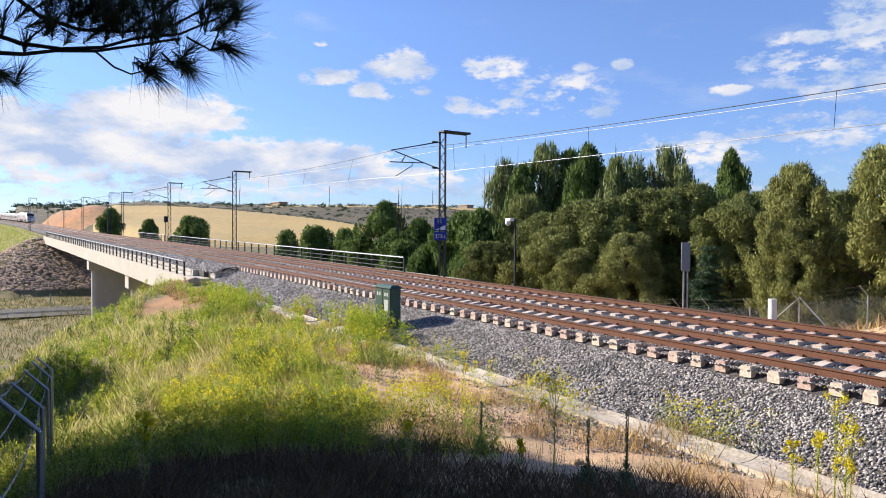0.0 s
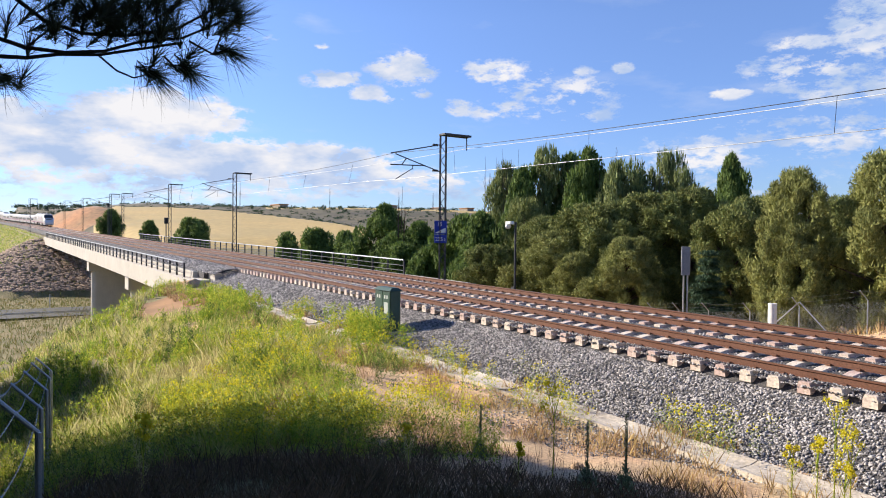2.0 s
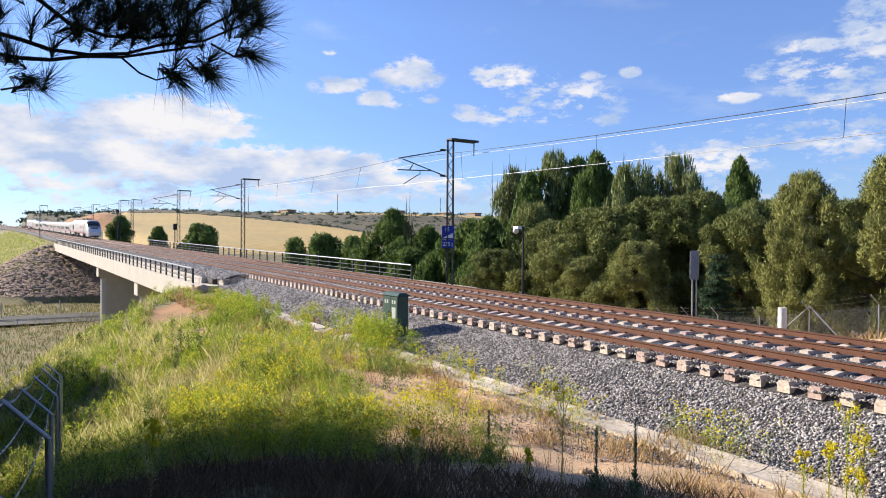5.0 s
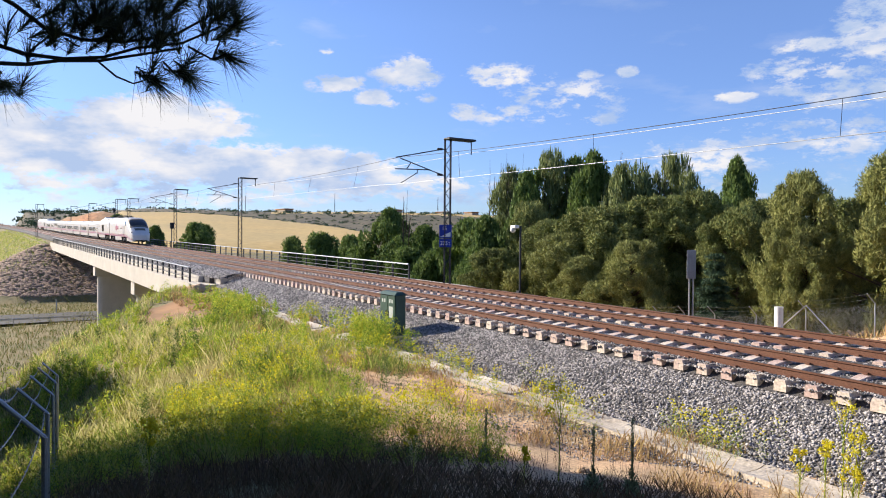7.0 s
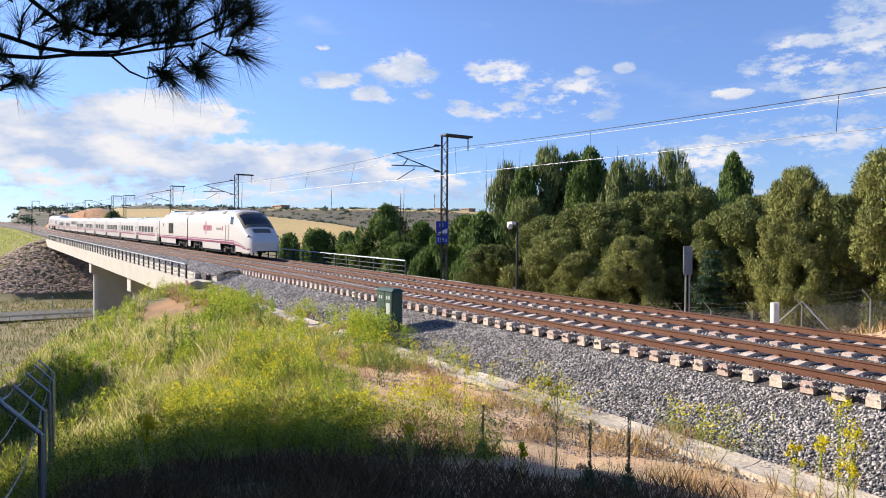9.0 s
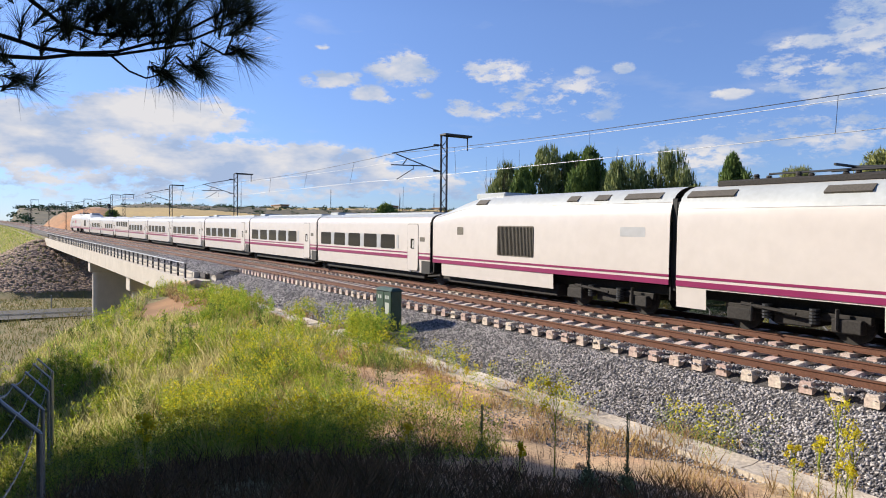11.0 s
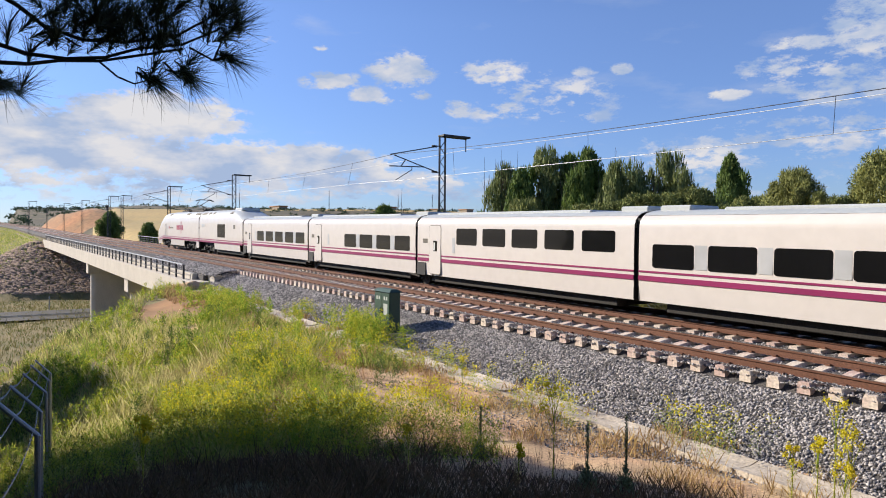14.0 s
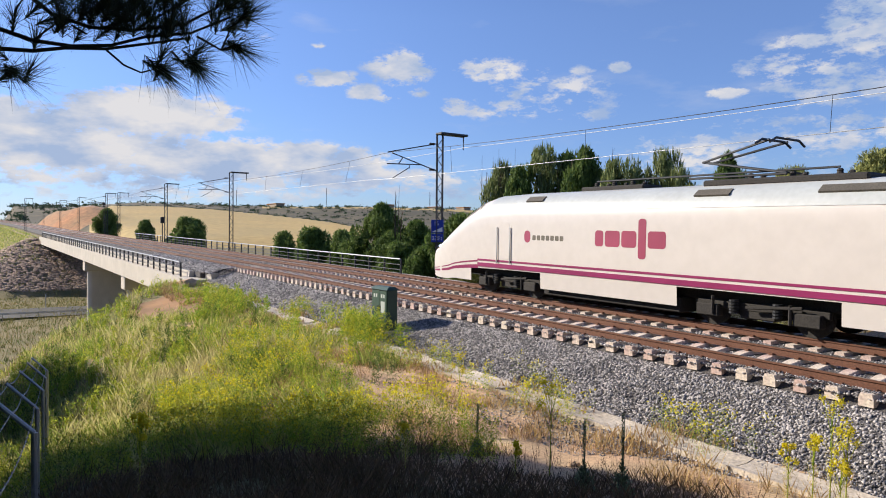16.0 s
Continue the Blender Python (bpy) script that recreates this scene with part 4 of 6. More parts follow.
def make_train():
    L1, L2, LC = 20.83, 13.29, 13.14
    a = tagged(make_head(False), "white power car with pink stripes and lowered pantograph leading", "train power car", "trainset")
    TRAIN.append((a, L1 / 2, False))
    v = tagged(make_van(), "white generator van with bronze louvre behind the power car", "train van", "trainset")
    TRAIN.append((v, L1 + L2 / 2, False))
    c = tagged(make_car(), "white passenger car with dark windows and two pink stripes", "train car", "trainset")
    p0 = L1 + L2
    for i in range(9):
        o = c if i == 0 else copy_thing(c, Matrix())
        TRAIN.append((o, p0 + LC * (i + 0.5), i >= 6))
        if i == 6:  # buffet car: windows set higher, with no grey pillars
            for w in [k for k in o.children if k.name.startswith("window")]:
                bpy.data.objects.remove(w)
            for y in (HALF, -HALF):
                for k in range(5):
                    panel("window", y, -5.70 + 1.87 * k, -4.22 + 1.87 * k, 1.96, 2.66, 0.09, M["window"], o, 0.004, label="dark tinted window")
            tagged(o, "white buffet car with high dark windows and two pink stripes", "train car", "trainset")
        if i == 7:  # this one has no window beside the door
            for w in [k for k in o.children if k.name.startswith(("window.", "window_pillar")) and max(v.co.x for v in k.data.vertices) > (2.5 if k.name.startswith("window.") else 1.2)]:
                bpy.data.objects.remove(w)
    p1 = p0 + 9 * LC
    TRAIN.append((copy_thing(v, Matrix()), p1 + L2 / 2, True))
    b = tagged(make_head(True), "white power car with pink stripes and raised pantograph trailing", "train power car", "trainset")
    TRAIN.append((b, p1 + L2 + L1 / 2, True))


make_train()


def front_at(t):
    """Smooth run of the train's front along the line."""
    ts_ = [p[0] for p in LEAD]
    ps = [p[1] for p in LEAD]
    n = len(ts_)
    sl = [(ps[i + 1] - ps[i]) / (ts_[i + 1] - ts_[i]) for i in range(n - 1)]
    mt = [sl[0]] + [(sl[i - 1] + sl[i]) / 2 for i in range(1, n - 1)] + [sl[-1]]
    for i in range(n - 1):
        if t <= ts_[i + 1] or i == n - 2:
            h = ts_[i + 1] - ts_[i]
            u = (t - ts_[i]) / h
            return ((2 * u ** 3 - 3 * u * u + 1) * ps[i] + (u ** 3 - 2 * u * u + u) * h * mt[i] + (3 * u * u - 2 * u ** 3) * ps[i + 1] + (u ** 3 - u * u) * h * mt[i + 1])


def car_pose(s, flip):
    p = on(s, FAR)
    slope = math.degrees(math.atan(-0.012007 + 2 * 1.7236e-05 * s))
    m = pose(p.x, p.y, p.z, 0, 0, heading(s)) @ pose(0, 0, 0, 0, -slope, 0)
    return m @ pose(0, 0, 0, 0, 0, 180) if flip else m


def motions():
    times = [i * 0.5 for i in range(33)]
    for ob, back, flip in TRAIN:
        walk(ob, [(t, car_pose(front_at(t) - back, flip)) for t in times])
    # the pine branch sways a little in the wind
    walk(BRANCH, [(t, pose(0, 0, 0.004 * math.sin(1.9 * t), 0.5 * math.sin(1.1 * t + 0.4), 0.4 * math.sin(1.7 * t), 0.35 * math.sin(0.9 * t + 1))) for t in times])


# ---- greenery ----
def gz(x, y):
    return float(ground_z(x, y))


def tri_mesh(name, V, material, parent=None):
    """Loose triangles from an array (n, 3, 3)."""
    n = len(V)
    return raw(name, np.ascontiguousarray(V.reshape(-1, 3)), np.arange(n * 3).reshape(-1, 3), material, parent)


def leaf_tris(rng, centres, size, long, up, axis_out=None):
    """Leaf triangles at the centres; long: length to width; up: lean to the sky."""
    n = len(centres)
    d = rng.normal(size=(n, 3))
    if axis_out is not None:
        d = d * 0.65 + axis_out
    d[:, 2] += up
    d /= np.linalg.norm(d, axis=1, keepdims=True)
    e = np.cross(d, rng.normal(size=(n, 3)))
    e /= np.linalg.norm(e, axis=1, keepdims=True) + 1e-9
    s = (size * rng.uniform(0.6, 1.3, n))[:, None]
    a = centres - e * s / long / 2
    b = centres + e * s / long / 2
    return np.stack([a, b, centres + d * s], 1)


PROFILES = dict(
    pine=([0.0, 0.12, 0.45, 0.78, 0.94, 1.0], [0.70, 0.95, 1.0, 0.86, 0.52, 0.15]),
    olive=([0.0, 0.15, 0.40, 0.72, 0.92, 1.0], [0.72, 0.95, 1.0, 0.82, 0.48, 0.15]),
    fir=([0.0, 0.1, 0.5, 0.9, 1.0], [1.0, 0.95, 0.52, 0.12, 0.02]),
    poplar=([0.0, 0.3, 0.6, 0.88, 1.0], [0.6, 0.95, 1.05, 0.95, 0.65]),
    dark=([0.0, 0.2, 0.5, 0.8, 1.0], [0.7, 0.95, 1.0, 0.75, 0.15]),
    bush=([0.0, 0.2, 0.5, 0.8, 1.0], [0.85, 1.0, 0.95, 0.7, 0.2]))
CROWN_MAT = dict(pine="pine", olive="olive", fir="fir", poplar="poplar", dark="bushm", bush="bushm")
# puffs in a crown, leaves in a puff, puff radius across and upward, leaf length, length to width, lean to the sky
CROWN = dict(pine=(185, 440, 0.074, 0.070, 0.028, 3.0, 0.6), olive=(170, 520, 0.076, 0.070, 0.026, 3.2, 0.8), fir=(130, 300, 0.085, 0.016, 0.035, 3.0, -0.1),
             poplar=(75, 230, 0.15, 0.055, 0.040, 1.8, 0.8), dark=(120, 360, 0.090, 0.066, 0.032, 1.6, 0.3), bush=(70, 360, 0.12, 0.10, 0.044, 1.6, 0.3))


def puff_leaves(rng, centre, rx, rz, per, size, long, up):
    """Leaves laid over a puff, turned outward with some disorder, so that it has a lit and a shaded side."""
    n = rng.normal(size=(per, 3))
    n[:, 2] += 0.25
    n /= np.linalg.norm(n, axis=1, keepdims=True)
    f = rng.uniform(0.45, 1.08, per)[:, None]
    c = centre + n * f * np.array([rx, rx, rz])
    tang = np.cross(n, rng.normal(size=(per, 3)))
    tang /= np.linalg.norm(tang, axis=1, keepdims=True) + 1e-9
    d = tang + 0.75 * n + rng.normal(size=(per, 3)) * 0.4
    d[:, 2] += up
    d /= np.linalg.norm(d, axis=1, keepdims=True)
    e = np.cross(d, n + rng.normal(size=(per, 3)) * 0.35)
    e /= np.linalg.norm(e, axis=1, keepdims=True) + 1e-9
    s = (size * rng.uniform(0.6, 1.3, per))[:, None]
    return np.stack([c - e * s / long / 2, c + e * s / long / 2, c + d * s], 1)


def tree_meshes(kind, seed):
    """Trunk with limbs, and crown, for a tree one metre high and one metre across."""
    rng = np.random.default_rng(seed)
    hs, rs = PROFILES[kind]
    puffs, per, rx, rz, size, long, up = CROWN[kind]
    lobes = rng.uniform(0, 6.28, 4)
    V, lines = [], []
    for i in range(puffs):
        h = 0.03 + 0.95 * ((i + rng.uniform(0, 1)) / puffs) ** (1.0 if kind != "fir" else 1.25)
        a = i * 2.39996 + rng.uniform(-0.5, 0.5)
        r = np.interp(h, hs, rs) * 0.5 * (0.80 + 0.20 * math.sin(3 * a + lobes[0] + 5 * h) + 0.19 * math.sin(2 * a + lobes[1] - 11 * h))
        f = 1.0 - 0.55 * rng.uniform(0, 1) ** 2.2
        g = rng.uniform(0.55, 1.4)
        if kind == "fir":
            h = round(h * 11) / 11 + rng.uniform(-0.01, 0.01) - 0.06 * f
            f = rng.uniform(0.3, 1.0)
        c = np.array([math.cos(a) * max(0.0, r - rx * 0.5) * f, math.sin(a) * max(0.0, r - rx * 0.5) * f, min(h, 1.0 - rz * g * 0.6)])
        V.append(puff_leaves(rng, c, rx * g, rz * g, int(per * (0.6 + 0.4 * g)), size, long, up))
        if i % 3 == 0:
            lines.append((Vector((0, 0, max(0.02, h * 0.78 - 0.06))), Vector(c)))
    V = np.concatenate(V)
    V = V[V[:, :, 2].min(1) > -0.02]
    crown = tri_mesh("crown", V, M[CROWN_MAT[kind]])
    bm = bmesh.new()
    rod(bm, (0, 0, -0.05), (0.01, 0, 0.45), 0.028, 0.018, 8)
    rod(bm, (0.01, 0, 0.44), (0, 0.01, 0.93), 0.018, 0.004, 6)
    for a, b in lines:
        rod(bm, a, b, 0.007, 0.002, 4)
    trunk = part("trunk", bm, M["bark"])
    out = (trunk.data, crown.data)
    bpy.data.objects.remove(trunk)
    bpy.data.objects.remove(crown)
    return out


TREE_LIB = {}


def make_tree(kind, x, y, top, wide, n, label, name, category, group=""):
    key = (kind, n % 3)
    if key not in TREE_LIB:
        TREE_LIB[key] = tree_meshes(kind, 17 * (n % 3) + len(kind) * 5 + 3)
    base = gz(x, y)
    t = tagged(empty(name, Matrix.LocRotScale((x, y, base - 0.05), Euler((0, 0, n * 2.4)), (wide * 1.04, wide * 1.04, max(1.0, top - base)))), label, category, group)
    for nm, me in zip(("trunk", "crown"), TREE_LIB[key]):
        o = new(nm, me)
        o.parent = t
    return t


WOOD = [
    ("poplar", -59.1, 46.0, 10.0, 4.6), ("poplar", -52.4, 46.0, 11.0, 4.6), ("dark", -53.5, 44.0, 9.0, 6.2), ("dark", -46.4, 46.0, 10.3, 6.2), ("poplar", -42.6, 46.0, 8.9, 5.0),
    ("dark", -50.8, 48.0, 10.4, 6.6), ("poplar", -43.8, 50.0, 8.4, 3.4), ("poplar", -40.6, 50.0, 9.9, 3.4), ("poplar", -38.7, 50.0, 8.2, 3.0), ("dark", -31.3, 46.0, 8.6, 4.0),
    ("olive", -33.0, 30.0, 2.9, 6.6), ("pine", -43.4, 36.0, 5.2, 6.6), ("pine", -37.0, 33.0, 3.9, 6.0), ("pine", -31.2, 32.0, 4.6, 7.4), ("pine", -28.9, 34.0, 5.2, 7.2), ("pine", -27.0, 36.0, 5.5, 6.6), ("pine", -23.4, 37.0, 4.9, 5.4),
    ("olive", -26.2, 29.0, 2.5, 4.8), ("olive", -29.5, 28.5, 1.6, 4.4), ("fir", -20.2, 28.0, 2.1, 3.7), ("pine", -22.3, 33.0, 4.3, 5.0),
    ("olive", -16.1, 28.0, 5.4, 4.0), ("olive", -12.6, 28.6, 5.9, 4.6), ("olive", -10.4, 29.8, 6.3, 4.8), ("olive", -15.4, 27.2, 3.2, 3.4), ("pine", -17.5, 35.0, 4.6, 5.0), ("olive", -8.0, 29.0, 6.4, 5.0),
    ("dark", -75.8, 40.0, 6.0, 9.0), ("dark", -67.5, 40.0, 3.8, 9.0), ("dark", -49.5, 34.0, 4.0, 7.4), ("dark", -45.4, 33.0, 4.2, 7.0), ("dark", -41.4, 30.0, 1.3, 5.0), ("dark", -63.7, 36.0, 1.4, 7.5),
    ("dark", -56.4, 37.0, 2.6, 8.0), ("dark", -100.7, 50.0, 1.2, 7.0), ("pine", -38.5, 28.6, 1.9, 4.4), ("dark", -53.0, 32.5, 1.2, 5.6), ("pine", -48.0, 40.0, 5.6, 6.0), ("pine", -35.0, 38.0, 5.0, 6.4),
]
TREE_TEXT = dict(pine=("dense dark green pine tree behind the fence", "pine_tree", "pine tree", "wood beyond the tracks"),
                 olive=("olive-green pine tree with drooping sunlit foliage", "pine_tree", "pine tree", "wood beyond the tracks"),
                 fir=("dark young cedar with layered boughs", "cedar_tree", "cedar tree", ""),
                 poplar=("tall slender poplar rising above the pines", "poplar_tree", "poplar tree", "poplars above the pines"),
                 dark=("broad leafy green tree below the railway", "broadleaf_tree", "tree", "wood beyond the tracks"))
for i_, (kd, x_, y_, top_, w_) in enumerate(WOOD):
    lb, nm_, ct_, gr_ = TREE_TEXT[kd]
    make_tree(kd, x_, y_, top_, w_, i_, lb, nm_, ct_, gr_)
for i_, (x_, y_, top_, w_) in enumerate([(-150, 32.9, 5.2, 9.0), (-210, 24.5, 8.4, 7.5), (-185, 30.6, 5.2, 5.5), (-95, 38.8, 2.8, 8.5), (-105, 38.0, 2.2, 6.5), (-90, 41.1, 2.6, 7.0), (-170, 80.9, 4.5, 2.2), (-156, 36.2, 4.8, 6.0)]):
    make_tree("bush", x_, y_, top_, w_, i_, "rounded green tree beside the wheat field", "field_tree", "tree", "trees by the field")


# bare poplar twigs over the crowns
def bare_twigs():
    rng = random.Random(8)
    bm = bmesh.new()
    for x, y, top in ((-60.5, 45, 11.5), (-57, 45, 12.2), (-55.5, 46, 10.6), (-49, 46, 11.8), (-44.5, 46, 10.8), (-40, 47, 9.0), (-68, 38, 8.6)):
        p = Vector((x, y, gz(x, y)))
        for k in range(5):
            q = Vector((x + rng.uniform(-1.6, 1.6), y, top - rng.uniform(0, 3.0)))
            m = p.lerp(q, 0.6) + Vector((rng.uniform(-0.5, 0.5), 0, 0))
            rod(bm, p, m, 0.09, 0.05, 4)
            rod(bm, m, q, 0.05, 0.012, 4)
            for j in range(4):
                a = m.lerp(q, rng.uniform(0.1, 0.9))
                rod(bm, a, a + Vector((rng.uniform(-0.8, 0.8), 0, rng.uniform(0.5, 1.3))), 0.02, 0.008, 3)
    tagged(part("bare_branches", bm, M["bark"]), "bare dead grey branches among the poplars", "branches", kind="stuff")


bare_twigs()


# ---- grass and weeds on the bank ----
def patch(x, y, f, seed):
    return np.array([noise.noise((a * f, b * f, seed)) for a, b in zip(x, y)])


def blades(name, label, n, spot, h0, h1, width, material, seed, lean=0.35, cat="grass"):
    rng = np.random.default_rng(seed)
    x, y = spot(rng, n)
    n = len(x)
    z = ground_z(x, y)
    h = rng.uniform(h0, h1, n) * rng.uniform(0.5, 1.0, n) * np.clip(0.85 + 0.9 * patch(x, y, 0.8, seed), 0.35, 1.6)
    a = rng.uniform(0, 6.28, n)
    dx, dy = np.cos(a), np.sin(a)
    lx, ly = rng.normal(0, lean, n) * h, rng.normal(0, lean, n) * h
    w = width * rng.uniform(0.6, 1.4, n) * np.clip(np.hypot(x, y) / 9, 0.7, 3.5)
    p0 = np.stack([x - dx * w, y - dy * w, z - 0.03], 1)
    p1 = np.stack([x + dx * w, y + dy * w, z - 0.03], 1)
    p2 = np.stack([x + lx * 0.52 + dx * w * 0.7, y + ly * 0.52 + dy * w * 0.7, z + h * 0.58], 1)
    p3 = np.stack([x + lx, y + ly, z + h], 1)
    V = np.stack([p0, p1, p2, p3], 1).reshape(-1, 3)
    b = (np.arange(n) * 4)[:, None]
    F = np.concatenate([b + np.array([[0, 1, 2]]), b + np.array([[0, 2, 3]])]).astype(int)
    return tagged(raw(name, V, F, M[material]), label, cat, kind="stuff")


def polar(rng, n, r0, r1, a0, a1):
    r = np.exp(rng.uniform(math.log(r0), math.log(r1), n))
    a = np.radians(rng.uniform(a0, a1, n))
    return -r * np.sin(a), r * np.cos(a)


def across(x, y):
    return y - (0.5 * K2 * x * x + K3 * x ** 3 / 6)


def green_spot(rng, n):
    x, y = polar(rng, n, 8.5, 60, 50, 95)
    d = across(x, y)
    k = (d < 9.6) & (patch(x, y, 0.45, 1) > -0.25 + 0.10 * np.clip(x + 15, 0, 30)) & ~((d > 6.5) & (x > -16)) & (np.hypot((x + 36.5) / 5.5, (d - 7.7) / 1.7) > 0.9)
    return x[k], y[k]


def dry_spot(rng, n):
    x, y = polar(rng, n, 4.5, 46, 22, 95)
    d = across(x, y)
    k = (d < 9.6) & (np.hypot(x, y) > 10.5) & (np.hypot((x + 36.5) / 5.5, (d - 7.7) / 1.7) > 1) & (patch(x, y, 0.6, 7) > -0.15) & ~((d > 7.2) & (x > -26) & (patch(x, y, 1.1, 9) < 0.22))
    return x[k], y[k]


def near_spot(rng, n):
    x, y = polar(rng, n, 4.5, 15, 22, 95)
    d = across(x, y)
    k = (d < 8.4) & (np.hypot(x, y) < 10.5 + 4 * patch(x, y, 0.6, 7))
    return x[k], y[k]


def feather_spot(rng, n):
    x, y = polar(rng, n, 18, 50, 58, 93)
    d = across(x, y)
    k = (d < 8.8) & ((patch(x, y, 0.22, 55) > 0.16) | (np.hypot((x + 29) / 5.0, (d - 4.6) / 1.3) < 1)) & (np.hypot((x + 36.5) / 5.5, (d - 7.7) / 1.7) > 1)
    return x[k], y[k]


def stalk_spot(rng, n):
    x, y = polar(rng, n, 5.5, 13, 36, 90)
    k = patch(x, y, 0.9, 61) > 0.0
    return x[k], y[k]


def bank_spot(rng, n):
    x = rng.uniform(-330, -148, n)
    d = rng.uniform(-10, 9.6, n)
    return x, d + bend(x)


def verge_spot(rng, n):
    x = rng.uniform(-45, -2, n)
    d = rng.uniform(8.0, 11.0, n)
    y = d + 0.5 * K2 * x * x
    k = patch(x, y, 0.7, 4) > 0.0
    return x[k], y[k]


def low_spot(rng, n):
    x, y = rng.uniform(-150, -52, n), rng.uniform(-40, 12, n)
    return x, y


def beyond_spot(rng, n):
    x, y = rng.uniform(-30, -5, n), rng.uniform(21.5, 27, n)
    k = patch(x, y, 0.5, 2) > -0.1
    return x[k], y[k]


blades("green_grass", "tall green grass covering the bank", 170000, green_spot, 0.16, 0.60, 0.0042, "grass", 21)
blades("dry_grass", "thin dry straw-coloured grass on the bank", 110000, dry_spot, 0.08, 0.42, 0.003, "dry", 22, 0.3)
# shade is partly put into the colour of this nearest grass
blades("withered_grass", "thin brown dry grass coloured darker where the near bank is shaded", 60000, near_spot, 0.06, 0.36, 0.003, "shaded_dry", 29, 0.35)
blades("feather_grass", "pale feathery grass in drifts on the bank", 52000, feather_spot, 0.30, 0.85, 0.0035, "straw", 26, 0.28)
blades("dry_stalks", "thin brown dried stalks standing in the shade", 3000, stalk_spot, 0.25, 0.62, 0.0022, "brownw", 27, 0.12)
blades("verge_grass", "dry yellow grass along the drainage channel", 26000, verge_spot, 0.08, 0.36, 0.005, "dry", 23)
blades("meadow_grass", "rough green grass beside the lower road, coloured darker for tree shade", 42000, low_spot, 0.25, 0.8, 0.010, "rough", 24)
blades("embankment_grass", "green and straw-coloured grass on the far embankment", 34000, bank_spot, 0.3, 0.9, 0.008, "grass", 28)
blades("verge_grass", "dry grass below the lineside fence", 7000, beyond_spot, 0.1, 0.5, 0.008, "dry", 25)


def sprigs(name, label, n, spot, h0, h1, leaves, size, material, seed, tip=None, tip_n=0, cat="weeds"):
    """Leafy stems; tip: material of the flowers at their tops."""
    rng = np.random.default_rng(seed)
    x, y = spot(rng, n)
    n = len(x)
    z = ground_z(x, y)
    h = rng.uniform(h0, h1, n)
    u = rng.uniform(0.05, 1, (n, leaves))
    rad = (0.10 + 0.16 * np.sin(u * 2.6)) * h[:, None] * rng.uniform(0.1, 1.0, (n, leaves))
    a = rng.uniform(0, 6.28, (n, leaves))
    C = np.stack([x[:, None] + rad * np.cos(a), y[:, None] + rad * np.sin(a), z[:, None] + u * h[:, None]], -1).reshape(-1, 3)
    dist = np.clip(np.hypot(C[:, 0], C[:, 1]) / 12, 0.7, 2.2)
    V = leaf_tris(rng, C, 1.0, 5.0, 0.9)
    V = C[:, None] + (V - C[:, None]) * (size * dist)[:, None, None]
    tagged(tri_mesh(name, V, M[material]), label, cat, kind="stuff")
    if tip:
        C = np.stack([np.repeat(x, tip_n) + rng.normal(0, 0.07, n * tip_n), np.repeat(y, tip_n) + rng.normal(0, 0.07, n * tip_n), np.repeat(z + h, tip_n) + rng.normal(-0.02, 0.05, n * tip_n)], -1)
        tagged(tri_mesh("yellow_flowers", leaf_tris(rng, C, 0.045, 1.2, 0.6), M[tip]), "small yellow flowers on the weeds", "flowers", kind="stuff")


def weed_spot(rng, n):
    x, y = polar(rng, n, 9.5, 48, 52, 93)
    d = across(x, y)
    k = (d < 9.5) & (patch(x, y, 0.30, 12) > 0.02) & ~((d > 6.8) & (x > -18)) & (np.hypot((x + 36.5) / 5.5, (d - 7.7) / 1.7) > 0.9)
    return x[k], y[k]


def dark_spot(rng, n):
    x, y = polar(rng, n, 9, 42, 56, 93)
    d = across(x, y)
    k = (d < 8.6) & (patch(x, y, 0.5, 71) > 0.12) & (np.hypot((x + 36.5) / 5.5, (d - 7.7) / 1.7) > 1)
    return x[k], y[k]


def yellow_spot(rng, n):
    x, y = polar(rng, n, 11.0, 24, 52, 80)
    d = across(x, y)
    k = (d < 7.6) & (patch(x, y, 0.4, 31) > 0.02)
    return x[k], y[k]


def verge_weed(rng, n):
    x = rng.uniform(-30, -4, n)
    d = rng.uniform(9.0, 11.3, n)
    y = d + 0.5 * K2 * x * x
    k = (patch(x, y, 0.6, 41) > 0.12)
    return x[k], y[k]


sprigs("leafy_weeds", "bushy green weeds growing up the bank", 2600, weed_spot, 0.30, 0.95, 90, 0.062, "weed", 31)
sprigs("dark_weeds", "dark green leafy clumps among the grass", 700, dark_spot, 0.35, 0.9, 110, 0.06, "bushm", 37)
sprigs("flowering_weeds", "yellow-green flowering weeds on the dry bank", 1700, yellow_spot, 0.35, 0.85, 64, 0.050, "weed", 32, "flower", 14)
sprigs("verge_weeds", "pale green weeds at the foot of the ballast", 950, verge_weed, 0.25, 0.75, 44, 0.045, "weed", 33, "flower", 8)
sprigs("cabinet_weeds", "tall fresh green weeds round the cabinet", 70, lambda rng, n: (rng.normal(-20.6, 1.2, n), rng.normal(10.2, 0.35, n)), 0.6, 1.2, 80, 0.07, "weed", 34)
sprigs("crest_weeds", "bushy green weeds on the crest by the bridge", 90, lambda rng, n: (rng.normal(-33.5, 2.6, n), rng.normal(8.9, 0.5, n)), 0.4, 0.9, 80, 0.07, "weed", 35)


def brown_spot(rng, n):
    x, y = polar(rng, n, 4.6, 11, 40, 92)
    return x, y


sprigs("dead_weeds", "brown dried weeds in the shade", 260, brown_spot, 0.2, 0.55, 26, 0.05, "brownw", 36)


